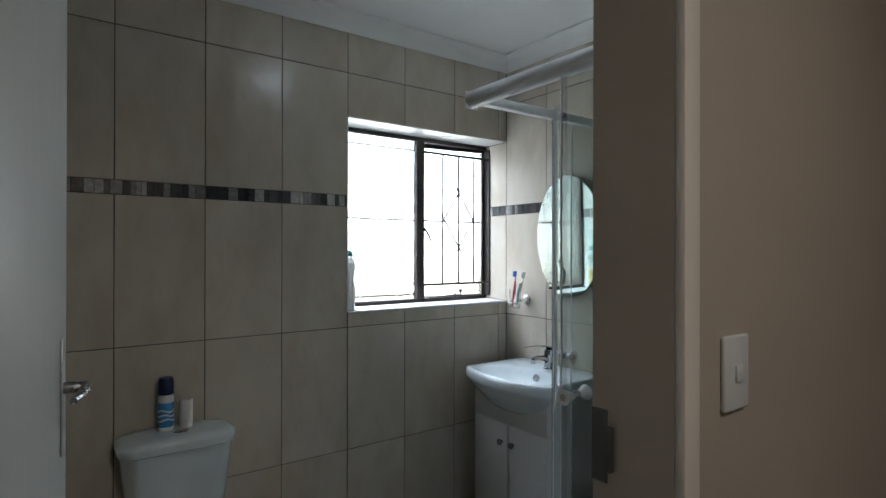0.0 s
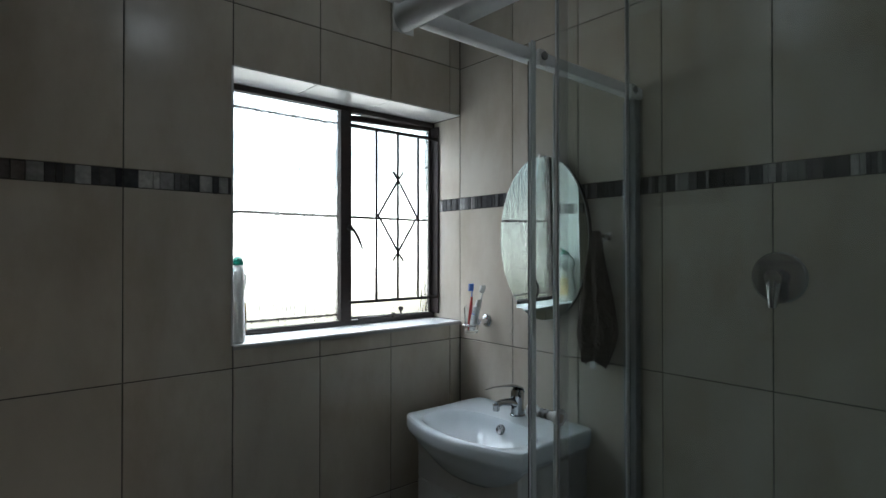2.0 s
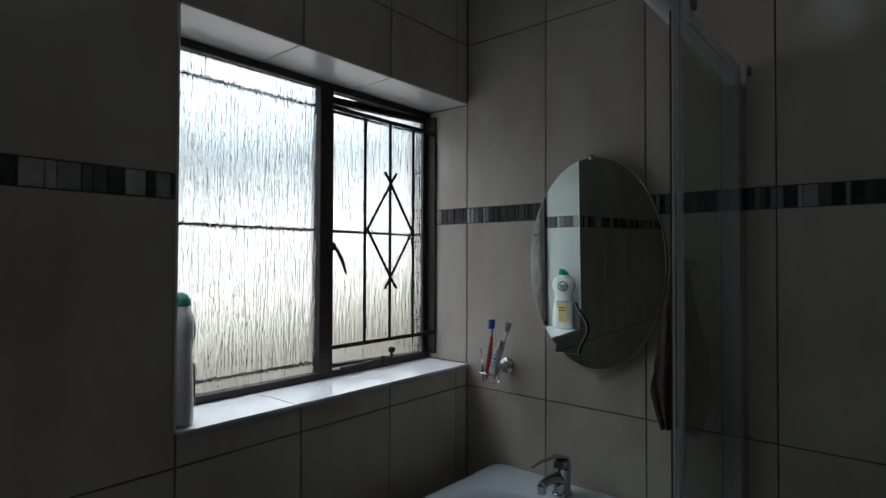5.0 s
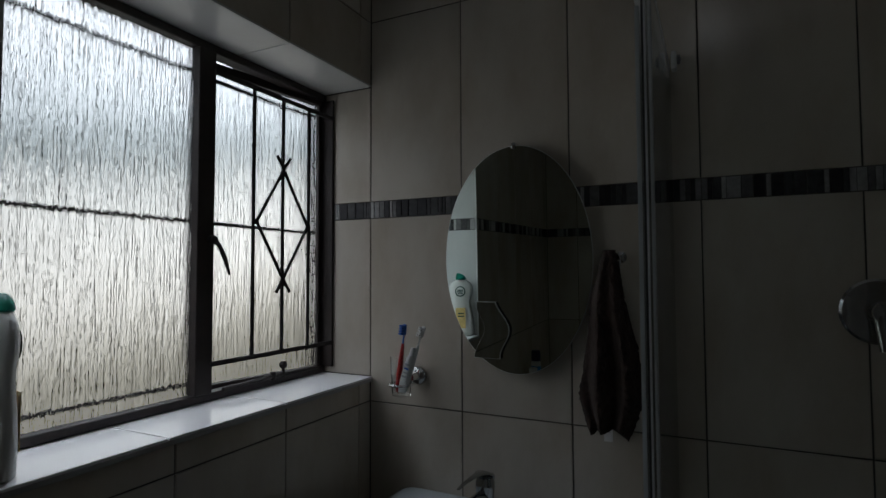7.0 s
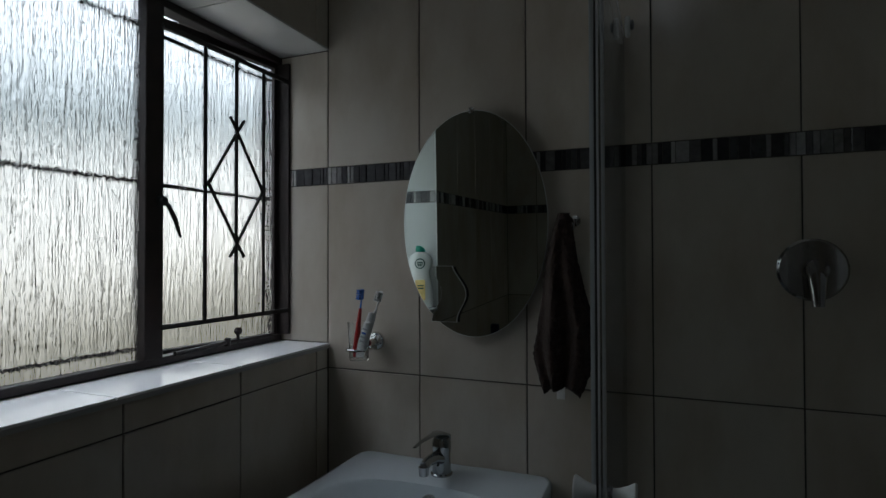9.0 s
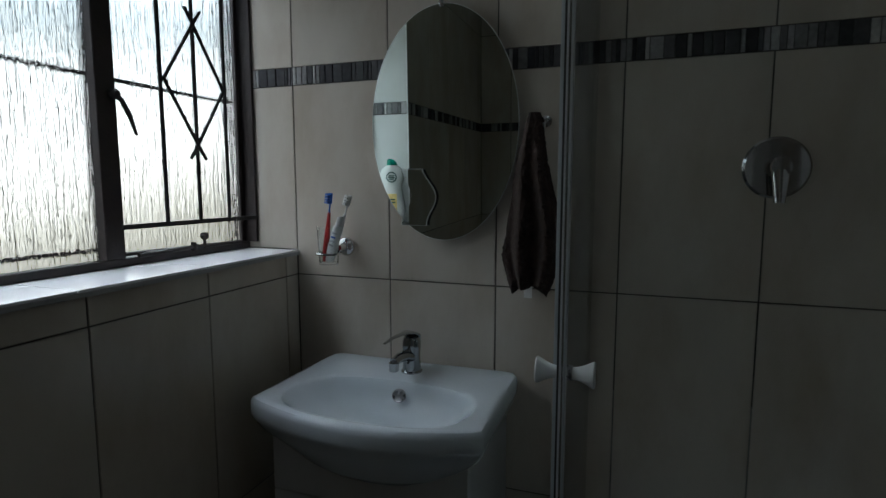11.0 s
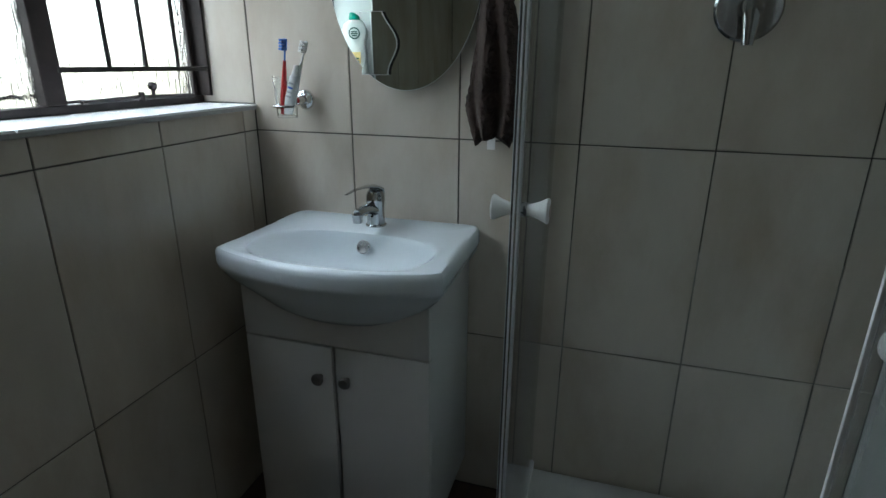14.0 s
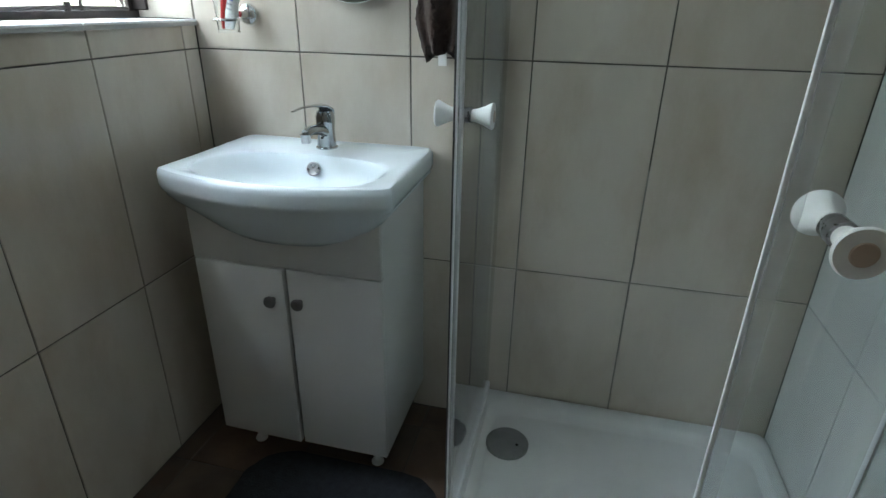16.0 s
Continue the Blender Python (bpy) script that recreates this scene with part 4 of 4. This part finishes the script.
part("cistern", loft([wc_ring(0.135, 0.012, 0.135, 0.385, 0.02), wc_ring(0.148, 0.010, 0.142, 0.40, 0.022), wc_ring(0.166, 0.008, 0.152, 0.56, 0.03), wc_ring(0.184, 0.006, 0.162, 0.728, 0.036)]), CERAMIC, wc)
part("lid", loft([wc_ring(0.187, 0.006, 0.165, 0.7295, 0.036), wc_ring(0.192, 0.004, 0.169, 0.733, 0.038), wc_ring(0.195, 0.004, 0.171, 0.755, 0.038), wc_ring(0.190, 0.006, 0.167, 0.768, 0.036), wc_ring(0.176, 0.012, 0.155, 0.777, 0.032), wc_ring(0.130, 0.022, 0.142, 0.7805, 0.022)]), CERAMIC, wc)
part("flush_button", loft([squash(0.024, 0.015, 0.0), squash(0.024, 0.015, 0.004), squash(0.019, 0.011, 0.0065)]), DARK_CHROME, wc, "oval dark steel flush button").matrix_basis = pose(0.008, -0.115, 0.7805)


def pan_ring(w, y0, y1, z, n=40):
    c, h = (y0 + y1) / 2, (y0 - y1) / 2
    return [(w * math.cos(2 * math.pi * i / n) * (1 - 0.12 * math.sin(2 * math.pi * i / n) ** 2), c + h * math.sin(2 * math.pi * i / n), z) for i in range(n)]


part("pan", loft([pan_ring(0.105, -0.04, -0.52, FLOOR - 0.012), pan_ring(0.10, -0.05, -0.50, 0.05), pan_ring(0.10, -0.05, -0.50, 0.18), pan_ring(0.15, -0.03, -0.60, 0.32), pan_ring(0.178, -0.012, -0.66, 0.375), pan_ring(0.175, -0.015, -0.655, 0.3845)]), CERAMIC, wc)
part("seat", loft([pan_ring(0.182, -0.19, -0.665, 0.385), pan_ring(0.187, -0.185, -0.67, 0.392), pan_ring(0.185, -0.19, -0.668, 0.405)]), WHITE_PLASTIC, wc)
part("seat_lid", loft([pan_ring(0.184, -0.19, -0.667, 0.4055), pan_ring(0.182, -0.19, -0.665, 0.418), pan_ring(0.14, -0.23, -0.60, 0.424)]), WHITE_PLASTIC, wc)

can = thing("air_freshener", "air freshener spray can with navy cap on the cistern lid", "spray can", (-1.717, -0.060, 0.7925))
part("can_body", lathe([(0.024, 0.0), (0.0265, 0.003), (0.0265, 0.118), (0.023, 0.126), (0.018, 0.129)], n=28), WHITE_PLASTIC, can)
part("wrap", lathe([(0.0266, 0.014), (0.0269, 0.0145), (0.0269, 0.100), (0.0266, 0.1005)], n=28), SKY_PRINT, can, "blue printed wrap")
bm = bmesh.new()
for k in range(3):
    loft([[(0.0271 * math.cos(a), 0.0271 * math.sin(a), z0 + 0.004 * math.sin(a * 3 + k)) for a in [math.pi + math.pi * i / 20 for i in range(21)]] for z0 in (0.036 + k * 0.016, 0.042 + k * 0.016)], bm, False, False)
part("print_bar", bm, WHITE_PLASTIC, can)
part("cap", lathe([(0.0255, 0.1292), (0.0262, 0.132), (0.0258, 0.176), (0.022, 0.188), (0.0, 0.190)], n=28), NAVY_PLASTIC, can, "navy blue cap")
roll = thing("paper_core", "short white paper roll standing on the cistern lid", "paper roll", (-1.650, -0.062, 0.792))
part("roll", lathe([(0.016, 0.0), (0.022, 0.0), (0.0225, 0.003), (0.0225, 0.097), (0.022, 0.1), (0.016, 0.1), (0.0155, 0.097), (0.0155, 0.003)], n=28), PAPER, roll)

# ---- bath mat ----
mat = thing("bath_mat", "charcoal bath mat on the brown floor", "bath mat")
pts = [(x + 0.002 * math.sin(i * 0.7), y + 0.002 * math.cos(i * 0.9)) for i, (x, y) in enumerate(rounded(-0.86, -0.300, -0.800, -0.238, 0.13, 24))]
part("fabric", slab(pts, FLOOR + 0.001, FLOOR + 0.016, 0.006), MAT_RUBBER, mat)

# ---- wall and floor tiles ----
tile_cache = {}


def tile_mesh(w, h, mat, thick=0.0055, chamfer=0.0012):
    key = (round(w, 4), round(h, 4), mat.name)
    if key not in tile_cache:
        b4 = bmesh.new()
        r = lambda i, z: [(i, i, z), (w - i, i, z), (w - i, h - i, z), (i, h - i, z)]
        loft([r(0, -thick), r(0, -chamfer), r(chamfer, 0)], b4)
        tile_cache[key] = finish("tile", b4, mat)
    return tile_cache[key]


PLANES = {
    "n": Matrix(((1, 0, 0, 0), (0, 0, -1, 0), (0, 1, 0, 0), (0, 0, 0, 1))),
    "s": Matrix(((-1, 0, 0, 0), (0, 0, 1, 0), (0, 1, 0, 0), (0, 0, 0, 1))),
    "e": Matrix(((0, 0, -1, 0), (-1, 0, 0, 0), (0, 1, 0, 0), (0, 0, 0, 1))),
    "w": Matrix(((0, 0, 1, 0), (1, 0, 0, 0), (0, 1, 0, 0), (0, 0, 0, 1))),
    "up": Matrix.Identity(4),
    "down": Matrix(((1, 0, 0, 0), (0, -1, 0, 0), (0, 0, -1, 0), (0, 0, 0, 1))),
}


def lay(parent, plane, corner, w, h, mat=None, name="tile", gap=JOINT, lift=0.0, tilt=0.06):
    """One tile with its lower left corner, as seen from the room, at corner."""
    if w - gap < 0.004 or h - gap < 0.004:
        return
    ob = new(name, tile_mesh(w - gap, h - gap, mat or TILE))
    tiny = pose(0, 0, 0, random.uniform(-tilt, tilt), random.uniform(-tilt, tilt), 0)
    ob.matrix_basis = Matrix.Translation(corner) @ PLANES[plane] @ Matrix.Translation((gap / 2, gap / 2, lift)) @ tiny
    ob.parent = parent


def spans(a, b2, first, pitch=PITCH):
    """Joint positions from a to b2 with one joint at first."""
    cuts = [a]
    k = math.ceil((a + 0.012 - first) / pitch)
    while first + k * pitch < b2 - 0.012:
        cuts.append(first + k * pitch)
        k += 1
    return list(zip(cuts, cuts[1:] + [b2]))


ROWS_Z = [(FLOOR, ROW_L), (ROW_L, ROW_M), (ROW_M, STRIP_0), (STRIP_1, ROW_U), (ROW_U, TOP)]


def field(parent, plane, where, a, b2, first, low=0.0, high=TOP, rows=ROWS_Z, strip=True, mat=None, widths=(0.010, 0.013, 0.018, 0.024, 0.030)):
    """Tile a wall between a and b2 along it; where(s) gives the corner on the wall."""
    for s0, s1 in spans(a, b2, first):
        for z0, z1 in rows:
            z0, z1 = max(z0, low), min(z1, high)
            if z1 - z0 > 0.01:
                lay(parent, plane, (*where(s0, s1), z0), s1 - s0, z1 - z0, mat)
    if strip and low < STRIP_0 and high > STRIP_1:
        mosaic(parent, plane, where, a, b2, widths)


def mosaic(parent, plane, where, a, b2, widths=(0.010, 0.013, 0.018, 0.024, 0.030)):
    """The border of upright glass pieces."""
    s = a
    while s < b2 - 0.004:
        w = min(random.choice(widths), b2 - s)
        lay(parent, plane, (*where(s, s + w), STRIP_0), w, STRIP_1 - STRIP_0, MOSAIC, "mosaic_piece", 0.0012 if w > 0.006 else 0.0, random.uniform(0.0002, 0.0012), 1.1)
        s += w


north = lambda s0, s1: (s0, 0.0)
field(wall_north, "n", north, WEST, WIN_L, WIN_L, widths=(0.018, 0.024, 0.030, 0.038))
field(wall_north, "n", north, WIN_L, 0.0, WIN_L, 0.0, SILL - 0.006, strip=False)
field(wall_north, "n", north, WIN_L, 0.0, WIN_L, LINTEL + 0.004, TOP, [(LINTEL, ROW_U), (ROW_U, TOP)], False)
field(wall_east, "e", lambda s0, s1: (0.0, -s0), 0.0, -SHOWER_END, 0.301)
field(wall_west, "w", lambda s0, s1: (WEST, s0), SOUTH, 0.0, -0.2)
field(wall_shower, "s", lambda s0, s1: (-s0, SHOWER_END), 0.0, 0.95, 0.275, mat=WHITE_TILE)
# window reveal
for z0, z1 in ((SILL, STRIP_0), (STRIP_1, LINTEL)):
    lay(wall_east, "e", (0.0, REVEAL, z0), REVEAL - 0.0, z1 - z0)
    lay(wall_north, "w", (WIN_L, 0.0, z0), REVEAL, z1 - z0, WHITE_TILE)
mosaic(wall_east, "e", lambda s0, s1: (0.0, REVEAL - s0), 0.0, REVEAL)
mosaic(wall_north, "w", lambda s0, s1: (WIN_L, s0), 0.0, REVEAL)
for x0, x1 in ((WIN_L, -0.683), (-0.683, -0.369), (-0.369, 0.0)):
    lay(wall_north, "up", (x0, -0.009, SILL), x1 - x0, REVEAL + 0.009, SILL_TILE)
for x0, x1 in ((WIN_L, -0.676), (-0.676, -0.362), (-0.362, 0.0)):
    lay(wall_north, "down", (x0, REVEAL, LINTEL), x1 - x0, REVEAL + 0.004, WHITE_TILE)
# pale edging round the opening
edging = whole("window_edging", box(WIN_L - 0.006, WIN_L, -0.004, 0.004, SILL - 0.002, LINTEL + 0.002, 0.0015), SILL_TILE, "pale tile edging beside the window", "trim", "structure")
whole("window_edging", box(WIN_L, -0.0005, -0.0082, 0.002, SILL - 0.0150, SILL - 0.0050, 0.0015), NOSING, "grey tile nosing under the sill", "trim", "structure")
for i, (x0, x1) in enumerate(spans(WEST, 0.0, -0.10, 0.30)):
    for y0, y1 in spans(SOUTH, 0.0, -0.06, 0.30):
        lay(floor, "up", (x0, y0, FLOOR), x1 - x0, y1 - y0, FLOOR_TILE, "floor_tile", 0.003)
